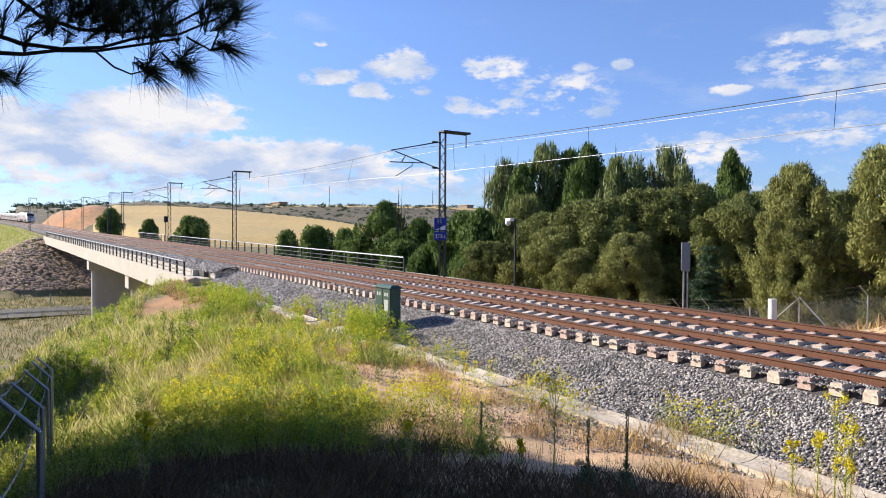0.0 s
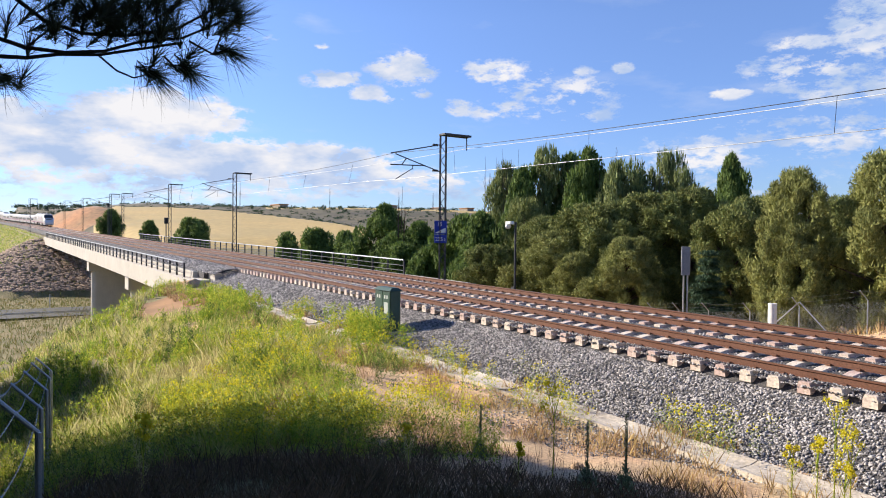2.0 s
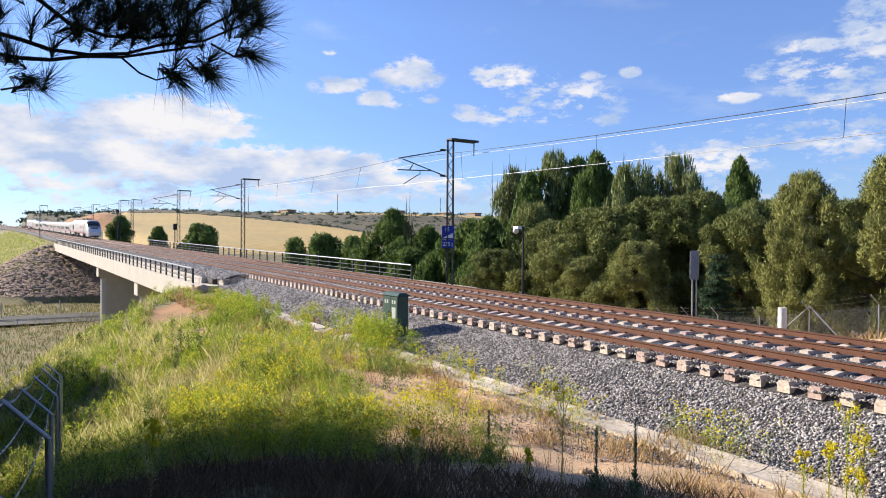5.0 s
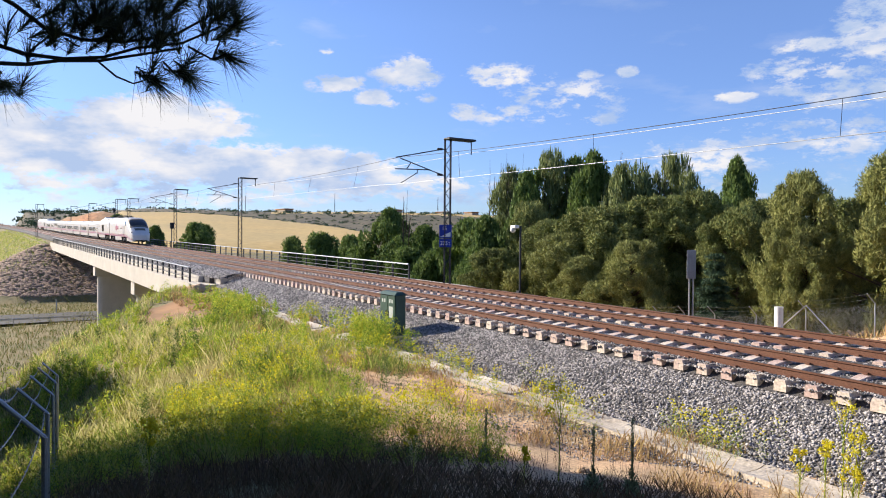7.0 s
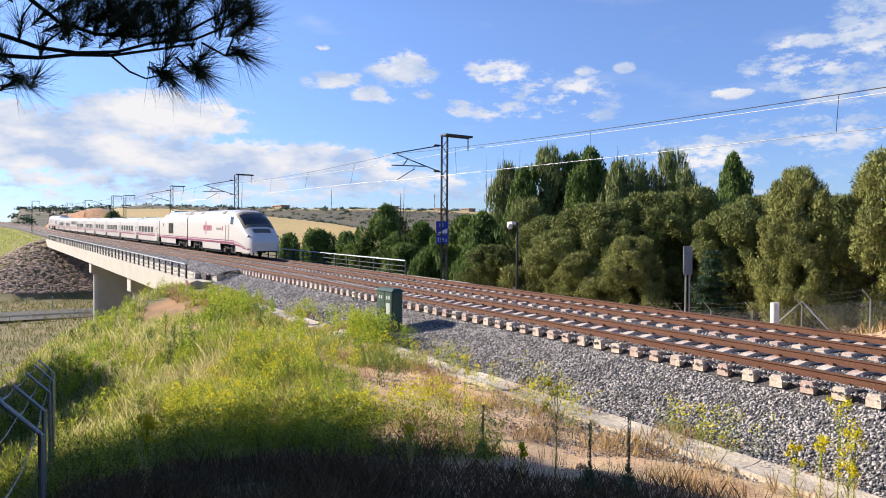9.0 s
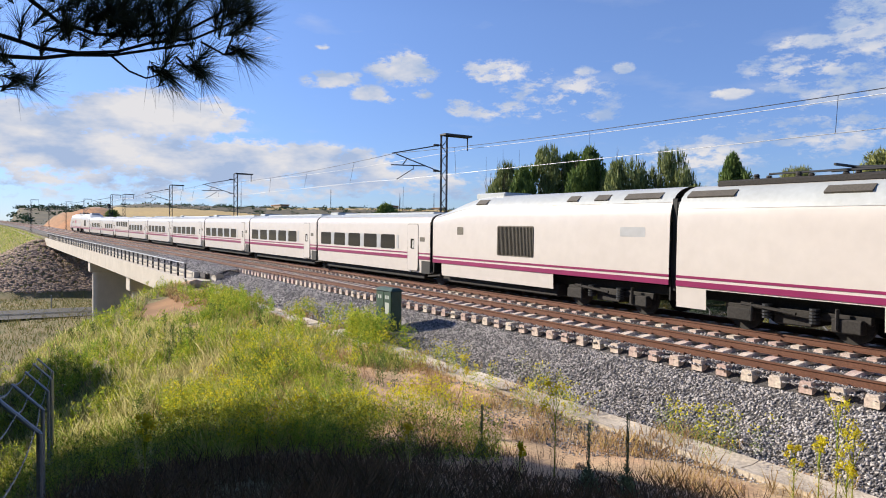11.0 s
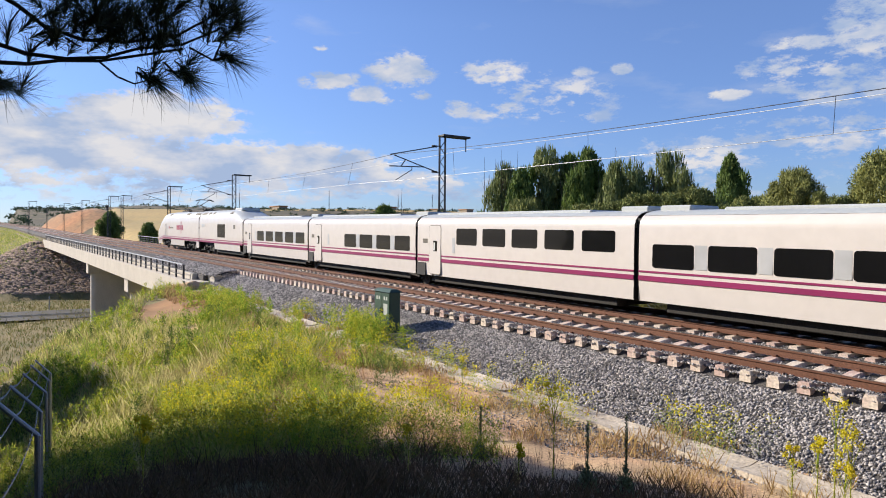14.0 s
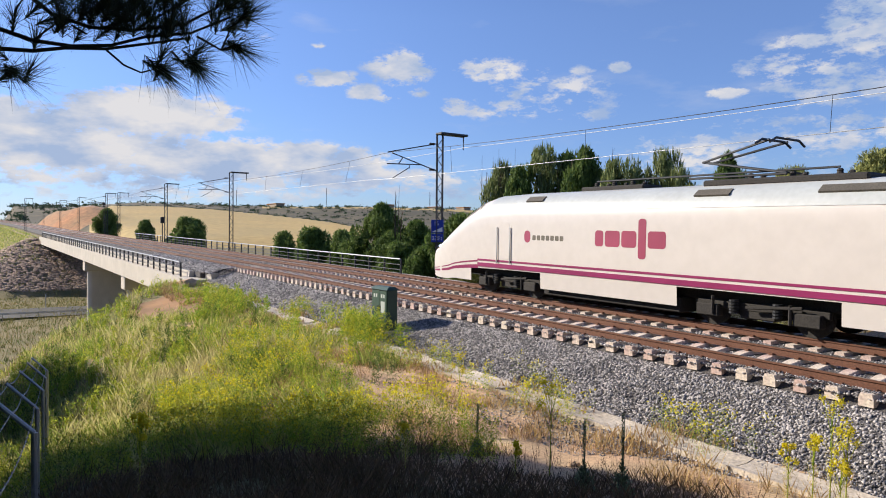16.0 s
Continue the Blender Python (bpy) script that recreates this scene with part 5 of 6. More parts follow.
def make_stalk(x, y, h, kind, seed):
    """One tall plant: spike, or branching head of yellow flowers."""
    rng = np.random.default_rng(seed)
    z = gz(x, y)
    nm = "mullein_plant" if kind == "spike" else "flowering_plant"
    t = tagged(empty(nm, pose(x, y, z)), "tall grey-green weed spike" if kind == "spike" else "tall weed with clusters of bright yellow flowers", "wild plant", "tall weeds")
    bm = bmesh.new()
    rod(bm, (0, 0, -0.05), (0.02, 0.01, h), 0.010, 0.004, 6)
    heads = []
    if kind != "spike":
        for k in range(6):
            u = rng.uniform(0.5, 0.95)
            a = rng.uniform(0, 6.28)
            q = Vector((math.cos(a) * 0.22 * h * (1.2 - u), math.sin(a) * 0.22 * h * (1.2 - u), h * min(1.05, u + 0.22)))
            rod(bm, (0, 0, h * u * 0.85), q, 0.005, 0.003, 4)
            heads.append(q)
        heads.append(Vector((0.02, 0.01, h)))
    part("stem", bm, M["weed"] if kind != "spike" else M["mullein"], t)
    if kind == "spike":
        u = rng.uniform(0.0, 1, 520) ** 1.3
        rad = np.where(u < 0.35, 0.16 * (0.4 - u) * 2.2, 0.016 * (1.1 - u)) * rng.uniform(0.3, 1.1, 520)
        a = rng.uniform(0, 6.28, 520)
        C = np.stack([rad * np.cos(a), rad * np.sin(a), u * h], -1)
        V = leaf_tris(rng, C, 1.0, 3.0, 1.1, np.stack([np.cos(a), np.sin(a), 0 * a], -1) * 0.6)
        tri_mesh("leaves", C[:, None] + (V - C[:, None]) * np.where(u < 0.4, 0.12 - 0.18 * u, 0.035)[:, None, None], M["mullein"], t)
    else:
        C = np.concatenate([np.array(q)[None] + rng.normal(0, 0.018 * h + 0.008, (46, 3)) for q in heads])
        tri_mesh("flower_head", leaf_tris(rng, C, 0.028, 1.1, 0.5), M["flower"], t)["kind"] = "stuff"
        u = rng.uniform(0.0, 0.75, 160)
        a = rng.uniform(0, 6.28, 160)
        C = np.stack([0.10 * np.cos(a) * u, 0.10 * np.sin(a) * u, u * h], -1)
        tri_mesh("leaves", leaf_tris(rng, C, 0.07, 9, 0.6), M["straw"], t)


PLANTS = [(-4.75, 9.35, 1.45, "flower"), (-4.45, 9.15, 1.15, "flower"), (-4.80, 9.0, 0.95, "flower"), (-4.35, 8.8, 0.8, "flower"), (-5.25, 9.2, 0.75, "flower"),
          (-5.65, 6.30, 1.05, "spike"), (-6.15, 6.15, 0.85, "spike"), (-8.30, 6.05, 0.85, "spike"), (-7.0, 6.35, 1.25, "flower"), (-7.77, 4.48, 0.55, "flower"), (-11.5, 7.9, 1.15, "flower"), (-6.97, 1.09, 0.72, "flower"), (-6.6, 5.4, 0.45, "flower")]
for k_, (x_, y_, h_, kd) in enumerate(PLANTS):
    make_stalk(x_, y_, h_, kd, 60 + k_)


def make_rock(x, y, r, seed, lab):
    rng = random.Random(seed)
    bm = bmesh.new()
    bmesh.ops.create_icosphere(bm, subdivisions=3, radius=r)
    for v in bm.verts:
        k = 1 + 0.28 * noise.noise(v.co / r * 1.3 + Vector((seed, 0, 0))) + 0.10 * noise.noise(v.co / r * 4 + Vector((seed, 3, 0)))
        v.co = Vector((v.co.x * k * 1.25, v.co.y * k, v.co.z * k * 0.7))
    ob = part("rock", bm, M["soil"])
    ob.matrix_basis = pose(x, y, gz(x, y) + r * 0.25, 0, 0, rng.uniform(0, 360))
    tagged(ob, lab, "rock", "rocks on the bank")


for k_, (x_, y_, r_) in enumerate([(-4.88, 5.25, 0.16), (-3.9, 4.9, 0.24), (-2.5, 6.2, 0.20), (-43.2, 9.6, 0.5), (-7.6, 7.4, 0.08), (-6.6, 6.9, 0.07), (-9.4, 3.0, 0.12)]):
    make_rock(x_, y_, r_, k_, "reddish earth-covered rock among dry grass")


# ---- lineside things ----
def make_cabinet():
    c = tagged(empty("lineside_cabinet"), "dark green steel lineside cabinet with pitched lid in the weeds", "cabinet")
    p = on(-20.75, 11.2, -1.05)
    c.matrix_basis = pose(p.x, p.y, p.z, 0, 0, heading(-20))
    part("body", boxes((-0.55, 0.55, -0.2, 0.2, 0.12, 1.50), bevel=0.012), M["green"], c)
    part("plinth", boxes((-0.58, 0.58, -0.22, 0.22, -0.35, 0.12), bevel=0.01), M["concrete"], c)
    bm = bmesh.new()
    lo = [bm.verts.new(v) for v in ((-0.61, -0.26, 1.50), (0.61, -0.26, 1.50), (0.61, 0.26, 1.50), (-0.61, 0.26, 1.50))]
    hi = [bm.verts.new(v) for v in ((-0.50, -0.12, 1.60), (0.50, -0.12, 1.60), (0.50, 0.12, 1.60), (-0.50, 0.12, 1.60))]
    bm.faces.new(lo[::-1]), bm.faces.new(hi)
    for k in range(4):
        bm.faces.new((lo[k], lo[(k + 1) % 4], hi[(k + 1) % 4], hi[k]))
    part("lid", bm, M["green"], c)
    for x0 in (-0.52, 0.01):
        d = part("door", boxes((x0, x0 + 0.51, -0.215, -0.2, 0.16, 1.46), bevel=0.006), M["green"], c)
        part("handle", boxes((x0 + (0.42 if x0 < 0 else 0.05), x0 + (0.46 if x0 < 0 else 0.09), -0.245, -0.215, 0.75, 0.95)), M["dark"], d)
        for k in range(2):
            part("label_plate", boxes((x0 + 0.12 + 0.16 * k, x0 + 0.22 + 0.16 * k, -0.219, -0.215, 1.22, 1.34)), M["grey"], d)
    part("panel", boxes((0.12, 0.40, -0.220, -0.214, 0.72, 1.10)), M["grey"], c)


make_cabinet()


def word(name, text, size, m, material, parent):
    cu = bpy.data.curves.new(name, "FONT")
    cu.body, cu.size, cu.extrude, cu.align_x = text, size, 0.002, "CENTER"
    cu.materials.append(material)
    ob = new(name, cu)
    ob.parent = parent
    ob.matrix_basis = m
    return ob


def make_signs():
    # the plates face along the line towards the viewer
    for z0, z1, nm in ((2.28, 3.02, "gradient_plate"), (1.76, 2.24, "number_plate")):
        b = part(nm, boxes((-0.36, 0.36, -0.005, 0.005, z0, z1), bevel=0.004), M["blue"], mast_one)
        b.matrix_basis = pose(0.05, -0.16, 0, 0, 0, 42)
        if nm == "gradient_plate":
            word("digits", "15", 0.30, pose(-0.06, -0.009, 2.72, 90, 0, 0), M["paint"], b)
            bm = bmesh.new()
            f = bm.faces.new([bm.verts.new(v) for v in ((-0.30, -0.008, 2.34), (0.30, -0.008, 2.34), (0.30, -0.008, 2.62))])
            part("slope_mark", bm, M["paint"], b)
        else:
            word("digits", "235", 0.30, pose(-0.08, -0.009, 1.88, 90, 0, 0), M["paint"], b)
            word("digit", "2", 0.22, pose(0.24, -0.009, 1.88, 90, 0, 0), M["paint"], b)


make_signs()


def make_camera_post():
    p = Vector((-28.3, 22.8, -1.2))
    c = tagged(empty("camera_post", pose(*p)), "slim dark post carrying a white surveillance camera", "camera post")
    part("pole", rods([((0, 0, -0.6), (0, 0, 4.55))], 0.06, 10), M["dark"], c)
    part("arm", rods([((0, 0, 4.45), (-0.25, -0.2, 4.5))], 0.03, 8), M["steel"], c)
    bm = bmesh.new()
    bmesh.ops.create_uvsphere(bm, u_segments=14, v_segments=10, radius=0.16, matrix=Matrix.Translation((-0.32, -0.25, 4.34)))
    box(bm, -0.45, 0.02, -0.36, -0.08, 4.42, 4.58, 0.03)
    part("camera_housing", bm, M["paint"], c)
    part("junction_box", boxes((-0.12, 0.12, -0.16, -0.05, 0.7, 1.1), bevel=0.01), M["dark"], c)


make_camera_post()


def make_sign_post():
    p = Vector((-17.5, 22.8, -1.6))
    c = tagged(empty("sign_post", pose(*p, 0, 0, 35)), "grey steel sign on twin posts seen edge-on", "sign")
    for x in (-0.07, 0.07):
        part("pole", rods([((x, 0, -0.5), (x, 0, 3.85))], 0.035, 8), M["steel"], c)
    part("board", boxes((-0.17, 0.17, -0.06, -0.02, 2.72, 3.86), bevel=0.01), M["steel"], c)
    q = tagged(part("marker_post", rods([((0, 0, -0.8), (0, 0, 1.75))], 0.15, 16), M["paint"]), "round white painted marker post beside the track", "post")
    q.matrix_basis = pose(-14.25, 23.5, -1.5)


make_sign_post()


def make_fence(name, posts, label, h, arm, mesh_h, group, lean):
    """Chain-link fence between posts with angled tops and barbed wire; a run of bases from post to post."""
    f = tagged(empty(name), label, "fence", group)
    tops = []
    for p in posts:
        p = Vector(p)
        b = Vector((*arm[:2], 0)) * 0.32 + Vector((0, 0, 0.34))
        bm = bmesh.new()
        rod(bm, p - Vector((0, 0, 0.4)), p + Vector((0, 0, h)), 0.024, None, 8)
        rod(bm, p + Vector((0, 0, h)), p + Vector((0, 0, h)) + b, 0.020, None, 8)
        part("post", bm, M["steel"], f)
        tops.append((p + Vector((0, 0, h)), b))
    bm = bmesh.new()
    for (a, b), (c, d) in zip(tops, tops[1:]):
        for u in (0.1, 0.5, 0.95):
            n = 14
            pts = [(a + b * u).lerp(c + d * u, i / n) - Vector((0, 0, 0.05 * math.sin(math.pi * i / n))) for i in range(n + 1)]
            for q, r in zip(pts, pts[1:]):
                rod(bm, q, r, lean, None, 3)
                if lean < 0.003:
                    continue
                v = q.lerp(r, 0.5)
                rod(bm, v - Vector((0.012, 0, 0.018)), v + Vector((0.012, 0, 0.018)), 0.003, None, 3)
                rod(bm, v - Vector((-0.012, 0.01, 0.016)), v + Vector((-0.012, 0.01, 0.016)), 0.003, None, 3)
    tagged(part("barbed_wire", bm, M["steel" if lean > 0.003 else "dark"], f), kind="stuff")
    # diagonal wires of the netting
    V, F = [], []
    for p, q in zip(posts, posts[1:]):
        p, q = Vector(p), Vector(q)
        L = (q - p).length
        d = (q - p) / L
        n = int(L / 0.085)
        for k in range(-int(mesh_h / 0.085), n):
            for sg in (1, -1):
                x0, x1 = k * 0.085, k * 0.085 + mesh_h
                z0, z1 = (0.05, mesh_h) if sg > 0 else (mesh_h, 0.05)
                t0, t1 = max(0.0, (0 - x0) / (x1 - x0)), min(1.0, (L - x0) / (x1 - x0))
                if t1 <= t0:
                    continue
                a = p + d * (x0 + (x1 - x0) * t0) + Vector((0, 0, z0 + (z1 - z0) * t0))
                b = p + d * (x0 + (x1 - x0) * t1) + Vector((0, 0, z0 + (z1 - z0) * t1))
                w = Vector((0, 0, 0.0022))
                i = len(V)
                V += [a - w, b - w, b + w, a + w]
                F.append((i, i + 1, i + 2, i + 3))
    tagged(raw("netting", V, F, M["steel"], f), kind="stuff")
    return f


RUN = [(-33.5, 25.6), (-30.6, 25.4), (-27.9, 25.2), (-25.4, 25.1), (-23.0, 25.0), (-20.9, 25.0), (-19.5, 25.0), (-18.0, 25.0), (-16.1, 25.0), (-14.1, 25.0), (-11.7, 25.0), (-9.0, 25.1), (-6.0, 25.3)]
BASE = [(x, y, float(np.interp(x, [-34, -28, -24, -20, -16, -12, -5], [-3.1, -2.9, -2.65, -2.3, -1.95, -1.15, -0.8]))) for x, y in RUN]
right_fence = make_fence("chain_link_fence", BASE, "galvanised chain-link fence with angled barbed-wire tops before the trees", 1.65, (-0.4, -0.9), 1.6, "fences", 0.0025)
bm_ = bmesh.new()
for sg_ in (-1.5, 1.5):
    rod(bm_, (-14.1 + sg_, 25.0, -1.2), (-14.1, 25.0, 0.25), 0.025, None, 6)
part("brace", bm_, M["steel"], right_fence)
LEFT = [(-3.1, 0.0, -0.45), (-6.36, 0.21, -1.0), (-9.58, 0.35, -1.54), (-12.66, 0.54, -1.95), (-15.63, 0.72, -2.32), (-18.37, 0.88, -2.67)]
make_fence("wire_fence", LEFT, "grey steel fence posts with angled tops and barbed wire running downhill", 2.0, (-0.1, -1.0), 1.9, "fences", 0.004)


# ---- road, stone slope and distance ----
def make_road():
    z = -8.9
    r = raw("road", [(-117, -260, z), (-105, -260, z), (-105, 260, z), (-117, 260, z)], [(0, 1, 2, 3)], M["asphalt"])
    tagged(r, "grey asphalt road passing under the railway bridge", "road", kind="structure")
    g = tagged(empty("guardrail"), "galvanised steel crash barrier along the road", "guardrail", kind="structure")
    bm = bmesh.new()
    for zz in (0.55, 0.68):
        box(bm, -104.2, -104.12, -120, 60, z + zz, z + zz + 0.10, 0.02)
    part("beam", bm, M["steel"], g)
    me = None
    for k in range(46):
        if me is None:
            o = part("post", boxes((-0.05, 0.05, -0.04, 0.04, -0.3, 0.7)), M["steel"], g)
            me = o.data
        else:
            o = new("post", me)
            o.parent = g
        o.matrix_basis = pose(-104.1, -120 + 4 * k, z)
    for y in (-2, 5.5):
        d = tagged(part("delineator_post", rods([((0, 0, -0.3), (0, 0, 1.9))], 0.07, 8), M["steel"]), "slim grey roadside post", "post")
        d.matrix_basis = pose(-118.5, y, z)


make_road()


def make_facing():
    """Rubble stones laid over the slope under the far end of the bridge."""
    rng = np.random.default_rng(77)
    n = 5200
    x = rng.uniform(-157, -135, n)
    d = rng.uniform(-10, 24, n)
    y = d + 0.5 * K2 * x * x + K3 * x ** 3 / 6
    z = ground_z(x, y)
    k = (z > -8.1) & (z < 0.9)
    x, y, z = x[k], y[k], z[k]
    n = len(x)
    w, h = rng.uniform(0.22, 0.5, n), rng.uniform(0.18, 0.35, n)
    e = np.array([0.55, 0.0, -0.83])
    C = np.stack([x, y, z + 0.02], 1)
    u = np.array([0.83, 0, -0.55])
    v = np.array([0.0, 1.0, 0.0])
    nn = np.array([0.55, 0, 0.83])
    ring = [(-1, -1), (1, -0.8), (0.9, 1), (-0.8, 0.9)]
    V = np.stack([C + (u * a) * h[:, None] + (v * b) * w[:, None] for a, b in ring] + [C + (u * a * 0.7) * h[:, None] + (v * b * 0.7) * w[:, None] + nn * 0.13 for a, b in ring], 1)
    q = np.array([(4, 5, 6, 7), (0, 1, 5, 4), (1, 2, 6, 5), (2, 3, 7, 6), (3, 0, 4, 7)])
    F = (q[None] + (np.arange(n) * 8)[:, None, None]).reshape(-1, 4)
    tagged(raw("stone_facing", V.reshape(-1, 3), F, M["stone"]), "rough brown stone facing on the embankment slope", "stone slope", kind="stuff")


make_facing()


def make_far_things():
    rng = random.Random(12)
    for x, y, h in ((-900, 560, 26), (-1000, 430, 30), (-980, 780, 26), (-1040, 300, 24), (-930, 690, 24), (-700, 760, 20)):
        z = gz(x, y)
        p = tagged(empty("pylon", pose(x, y, z)), "distant lattice power pylon on the hill", "pylon", "distant pylons")
        part("tower", rods([((-1.5, 0, 0), (0, 0, h)), ((1.5, 0, 0), (0, 0, h)), ((-1.1, 0, 6), (0.8, 0, 10)), ((1.1, 0, 6), (-0.8, 0, 10))], 0.22, 4), M["dark"], p)
        part("crossarm", rods([((-3, 0, h * 0.82), (3, 0, h * 0.82)), ((-2.4, 0, h * 0.95), (2.4, 0, h * 0.95))], 0.2, 4), M["dark"], p)
    # scattered bushes and tree lines far off
    r = np.random.default_rng(4)
    C, S = [], []
    for k in range(900):
        a = math.radians(r.uniform(56, 96))
        d = r.choice([r.uniform(600, 900), r.uniform(900, 1300), r.uniform(1300, 1600)], p=[0.40, 0.45, 0.15])
        if a > math.radians(68) and d < 560:
            d = r.uniform(700, 1300)
        x, y = -d * math.sin(a), d * math.cos(a)
        sz = r.uniform(0.5, 1.7) * d / 700 * (1.5 if a > 1.46 else 1.0)
        for j in range(26):
            C.append((x + r.normal(0, sz), y + r.normal(0, sz), gz(x, y) + abs(r.normal(0, sz * 0.6))))
            S.append(sz)
    # hedge along the upper edge of the wheat field
    for k in range(230):
        a = r.uniform(63.0, 84.0)
        d = float(np.interp(a, [60, 64, 66, 70.5, 75, 79, 83, 86], [290, 300, 340, 430, 500, 540, 560, 560])) + r.uniform(2, 40)
        x, y = -d * math.sin(math.radians(a)), d * math.cos(math.radians(a))
        sz = r.uniform(0.4, 1.3)
        for j in range(20):
            C.append((x + r.normal(0, sz * 1.6), y + r.normal(0, sz), gz(x, y) + abs(r.normal(0, sz * 0.5))))
            S.append(sz * 0.7)
    C, S = np.array(C), np.array(S)
    V = leaf_tris(r, C, 1.0, 1.3, 0.3)
    V = C[:, None] + (V - C[:, None]) * S[:, None, None]
    tagged(tri_mesh("distant_scrub", V, M["fir"]), "dark scrub and trees scattered over the far hills", "scrub", kind="stuff")
    for x, y, w in ((-950, 330, 40), (-930, 500, 26), (-1010, 640, 30), (-880, 610, 22)):
        b = tagged(empty("farm_building", pose(x, y, gz(x, y))), "distant low farm building with red roof", "building", "far farms")
        part("wall", boxes((-w / 2, w / 2, -6, 6, -2, 3), bevel=0.1), M["rubble"], b)
        part("roof", boxes((-w / 2 - 1, w / 2 + 1, -7, 7, 3, 4.6), bevel=0.6), M["red"], b)
    # signals on the bridge approach
    for s, off, zz in ((-100.0, FAR + 2.6, 2.4), (-148.3, FAR + 2.5, 5.2)):
        p = on(s, off)
        q = tagged(empty("railway_signal", pose(p.x, p.y, p.z)), "black railway signal head seen from the side", "signal", "signals")
        part("signal_post", rods([((0, 0, -1.0), (0, 0, zz))], 0.07, 8), M["dark"], q)
        part("signal_head", boxes((-0.2, 0.2, -0.24, 0.24, zz, zz + 0.85), bevel=0.05), M["black"], q)


make_far_things()


# ---- pines round the viewpoint ----
def make_shade_pines():
    # unseen pines cast the bank's shade; the last four are added to block skylight
    for k, (x, y, top, w) in enumerate([(-20.1, -5.9, 13.0, 7.6), (-27.6, -10.7, 17.0, 8.5), (-11.9, -7.4, 11.0, 8.0), (-18.7, -11.7, 14.0, 8.5), (-7.0, -11.5, 11.0, 9.0), (-3.8, -16.6, 12.0, 9.0), (-28.3, -16.0, 18.0, 9.0), (-12.5, -15.0, 13.0, 8.5), (5.0, -12.0, 11.0, 9.0), (-36.0, -6.6, 5.6, 8.0), (-30.5, -5.4, 3.6, 5.6), (3.6, -4.2, 9.0, 7.5), (-2.6, -6.8, 10.0, 8.0), (7.5, 2.5, 9.0, 7.0), (6.5, 9.5, 8.0, 6.0)]):
        make_tree("pine", x, y, top, w, k, "tall dark pine out of view, placed to shade the dry bank", "pine_tree", "pine tree", "pines round the viewpoint")


make_shade_pines()


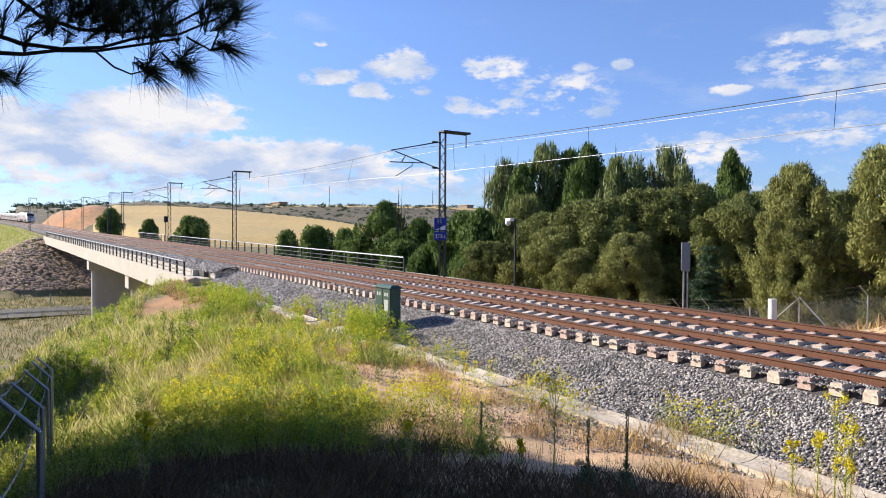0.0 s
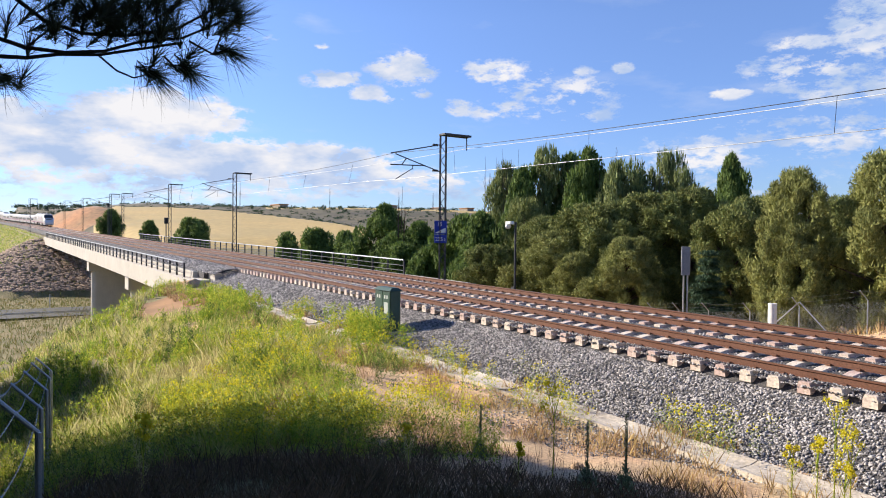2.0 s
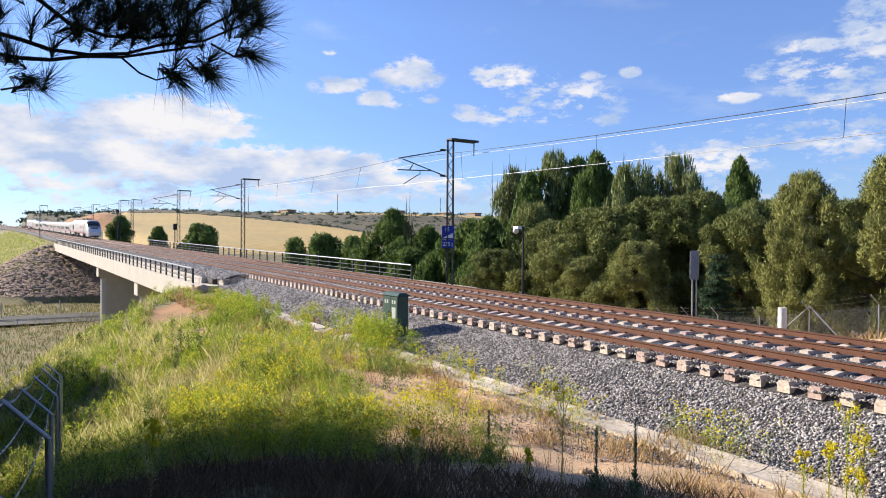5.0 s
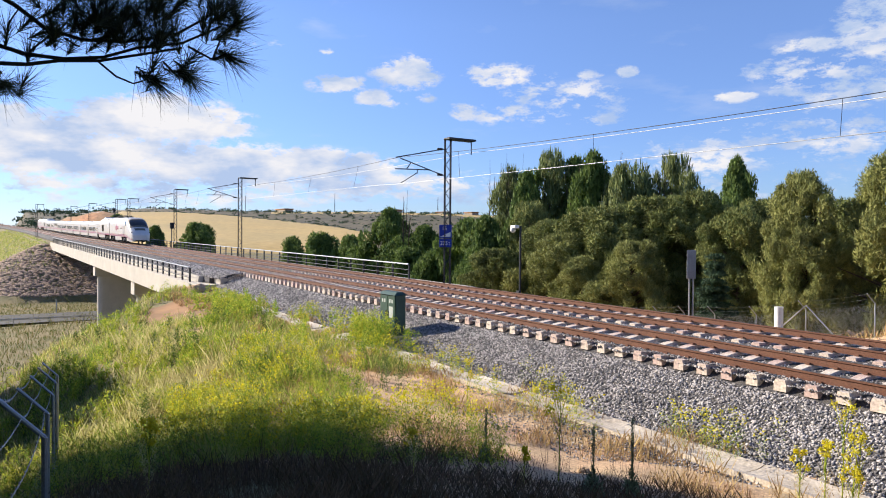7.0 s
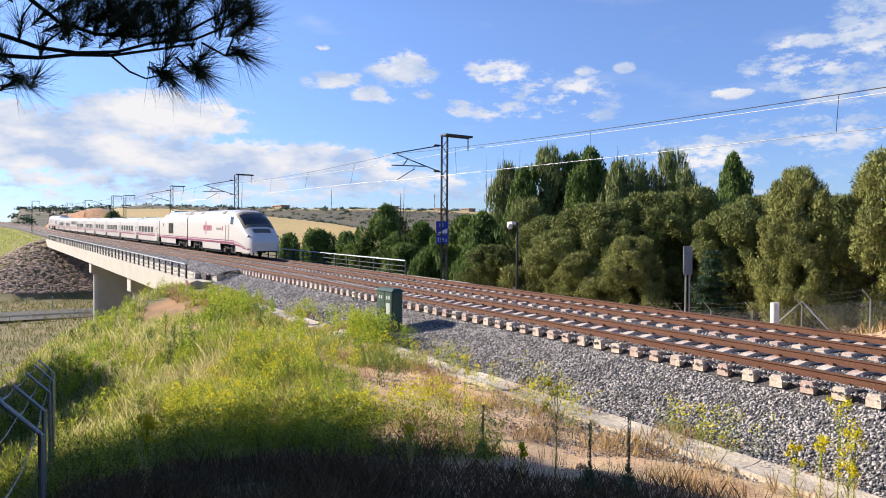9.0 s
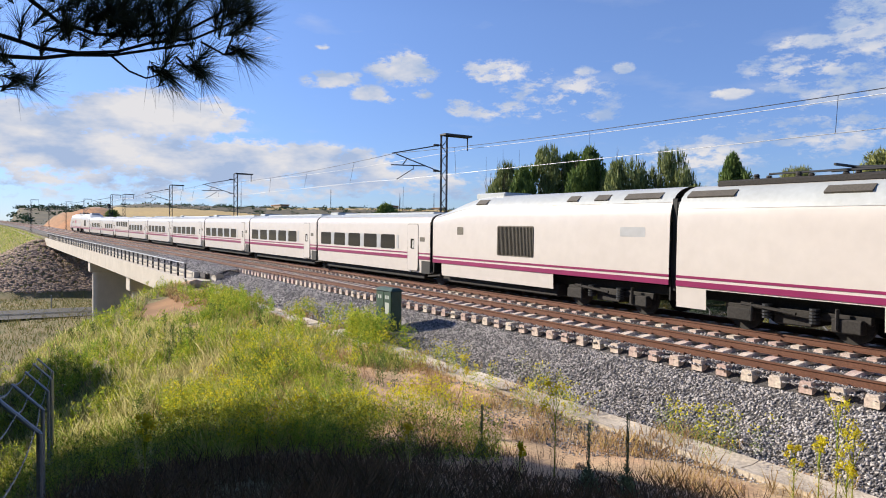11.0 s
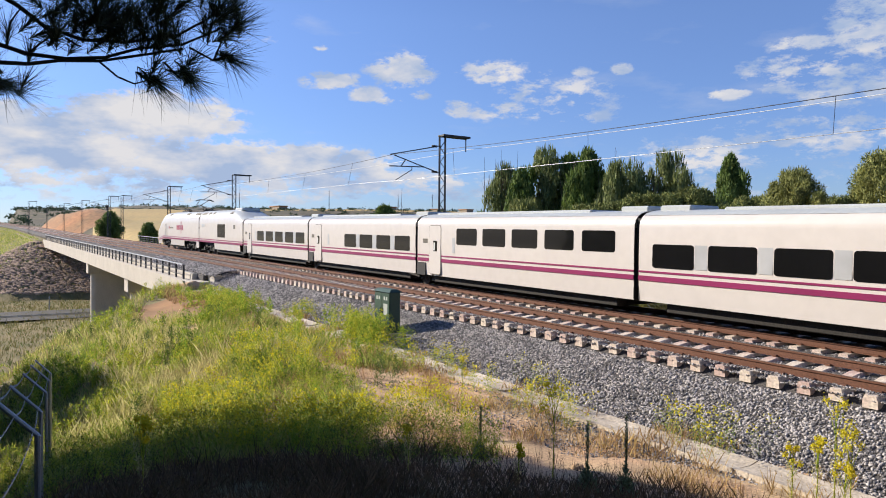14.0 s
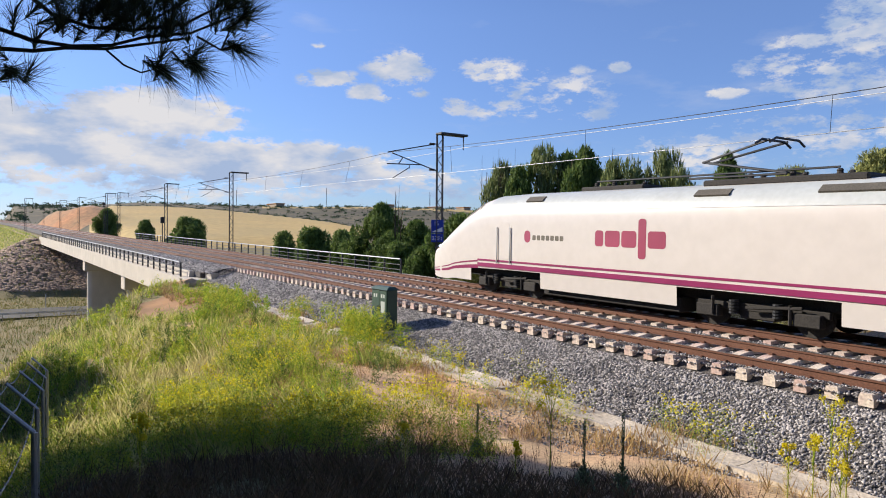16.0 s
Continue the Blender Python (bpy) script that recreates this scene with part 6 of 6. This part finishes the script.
def make_overhang():
    """A pine beside the viewpoint whose lowest bough hangs into view."""
    t = tagged(empty("overhanging_pine"), "pine with dark bough and long needles hanging over the bank", "pine tree")
    bm = bmesh.new()
    zb = gz(-3.4, -2.6)
    rod(bm, (-3.4, -2.6, zb - 0.2), (-3.3, -2.4, 5.2), 0.17, 0.10, 10)
    rod(bm, (-3.3, -2.4, 3.2), (-3.1, -0.9, 3.75), 0.055, 0.035, 8)
    rod(bm, (-3.3, -2.4, 3.7), (-2.95, -0.7, 4.05), 0.05, 0.03, 8)
    part("trunk", bm, M["bark"], t)
    b = empty("bough")
    b.parent = t
    # plane of the bough: origin, along, up
    o, e = Vector((-3.148, -0.013, 3.394)), Vector((0.541, 0.841, 0.0))
    up = Vector((0.0, 0.0, 1.0))
    side = e.cross(up)
    rng = random.Random(44)
    k = 2.62 / 1200

    def P(x, y, dep=0.0):
        return o + e * (x * k) + up * ((60 - y) * k) + side * dep
    boughs = [[(-160, 20), (0, 62), (60, 82), (120, 87), (190, 84), (255, 72), (330, 60), (400, 30)], [(-160, 70), (0, 95), (60, 100), (110, 91), (180, 90), (270, 82), (330, 68)],
              [(-60, -60), (40, -5), (90, 34), (150, 52), (235, 60), (320, 45), (390, 5)], [(180, 92), (215, 120), (248, 134), (278, 126)], [(300, 95), (325, 122), (338, 118)], [(340, 65), (383, 88), (412, 78)], [(383, 88), (400, 50), (425, 25)],
              [(-40, 150), (0, 146), (18, 137)], [(60, 82), (90, 55), (105, 40)], [(20, 70), (30, 25), (50, 0)], [(180, 60), (225, 30), (260, 0)], [(235, 60), (300, 20), (340, -20)], [(120, 50), (140, 62), (146, 64)]]
    bm = bmesh.new()
    for i, line in enumerate(boughs):
        dep = 0.0
        r0 = 0.0095 if i < 3 else 0.0045
        pts = [P(x, y, dep + 0.02 * math.sin(x * 0.03)) for x, y in line]
        for j, (p, q) in enumerate(zip(pts, pts[1:])):
            u = j / len(pts)
            rod(bm, p, q, r0 * (1 - 0.65 * u), r0 * (1 - 0.65 * (u + 1 / len(pts))), 6)
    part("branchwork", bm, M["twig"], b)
    tufts = [(276, 128, 1, -0.6), (280, 122, 0.6, 0.6), (288, 132, 1, -0.9), (335, 120, 1, -0.35), (342, 116, 0.9, -1.0), (340, 110, 0.5, 0.9), (405, 80, 1, 0.3), (416, 84, 1, -0.6), (18, 137, 1, -0.8), (14, 140, 0.8, 0.7), (30, 120, 0.4, 0.9),
             (278, 126, 1, -1.0), (338, 118, 1.0, -0.7), (412, 80, 1, -0.25), (425, 25, 0.8, 0.7), (18, 137, 1, -0.2), (290, 95, 0.4, 0.9), (345, 85, 0.7, 0.7), (30, 40, 0.1, 1), (105, 40, 0.3, 1.0), (150, 25, 0.2, 1)]
    for q in range(105):
        x = rng.uniform(70, 440)
        tufts.append((x, rng.uniform(-60, 66 - 0.06 * abs(x - 200)), rng.uniform(-0.2, 0.8), rng.uniform(0.2, 1.0)))
    for q in range(8):
        tufts.append((rng.uniform(-60, 60), rng.uniform(-40, 110), rng.uniform(-0.5, 0.5), rng.uniform(0.2, 1.0)))
    V = []
    for x, y, dx, dy in tufts:
        c = P(x, y, rng.uniform(-0.08, 0.08))
        main = (e * dx + up * dy + side * rng.uniform(-0.5, 0.5)).normalized()
        for j in range(64):
            d = (main + Vector((rng.gauss(0, 0.42), rng.gauss(0, 0.42), rng.gauss(0, 0.42)))).normalized()
            L = rng.uniform(0.09, 0.19)
            s = c - main * rng.uniform(0, 0.07)
            w = d.cross(Vector((rng.gauss(0, 1), rng.gauss(0, 1), rng.gauss(0, 1)))).normalized() * 0.0015
            tip = s + d * L + Vector((0, 0, -0.012))
            V.append((s - w, s + w, tip))
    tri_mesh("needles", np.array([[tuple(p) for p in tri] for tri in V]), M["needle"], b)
    # the crown above, out of view, made broad and dense to block skylight
    rg = np.random.default_rng(6)
    C = np.concatenate([np.array([-3.2, -2.2, 6.6])[None] + rg.normal(size=(150, 3)) * 0.42 + np.array([math.cos(a) * 3.6 * f, math.sin(a) * 3.6 * f, hh])[None] for a, f, hh in [(rg.uniform(0, 6.28), math.sqrt(rg.uniform(0.02, 1)), rg.uniform(-0.3, 2.2)) for _ in range(120)]])
    tri_mesh("crown", leaf_tris(rg, C, 0.22, 5, 0.5), M["pine"], t)
    return b


BRANCH = make_overhang()


motions()
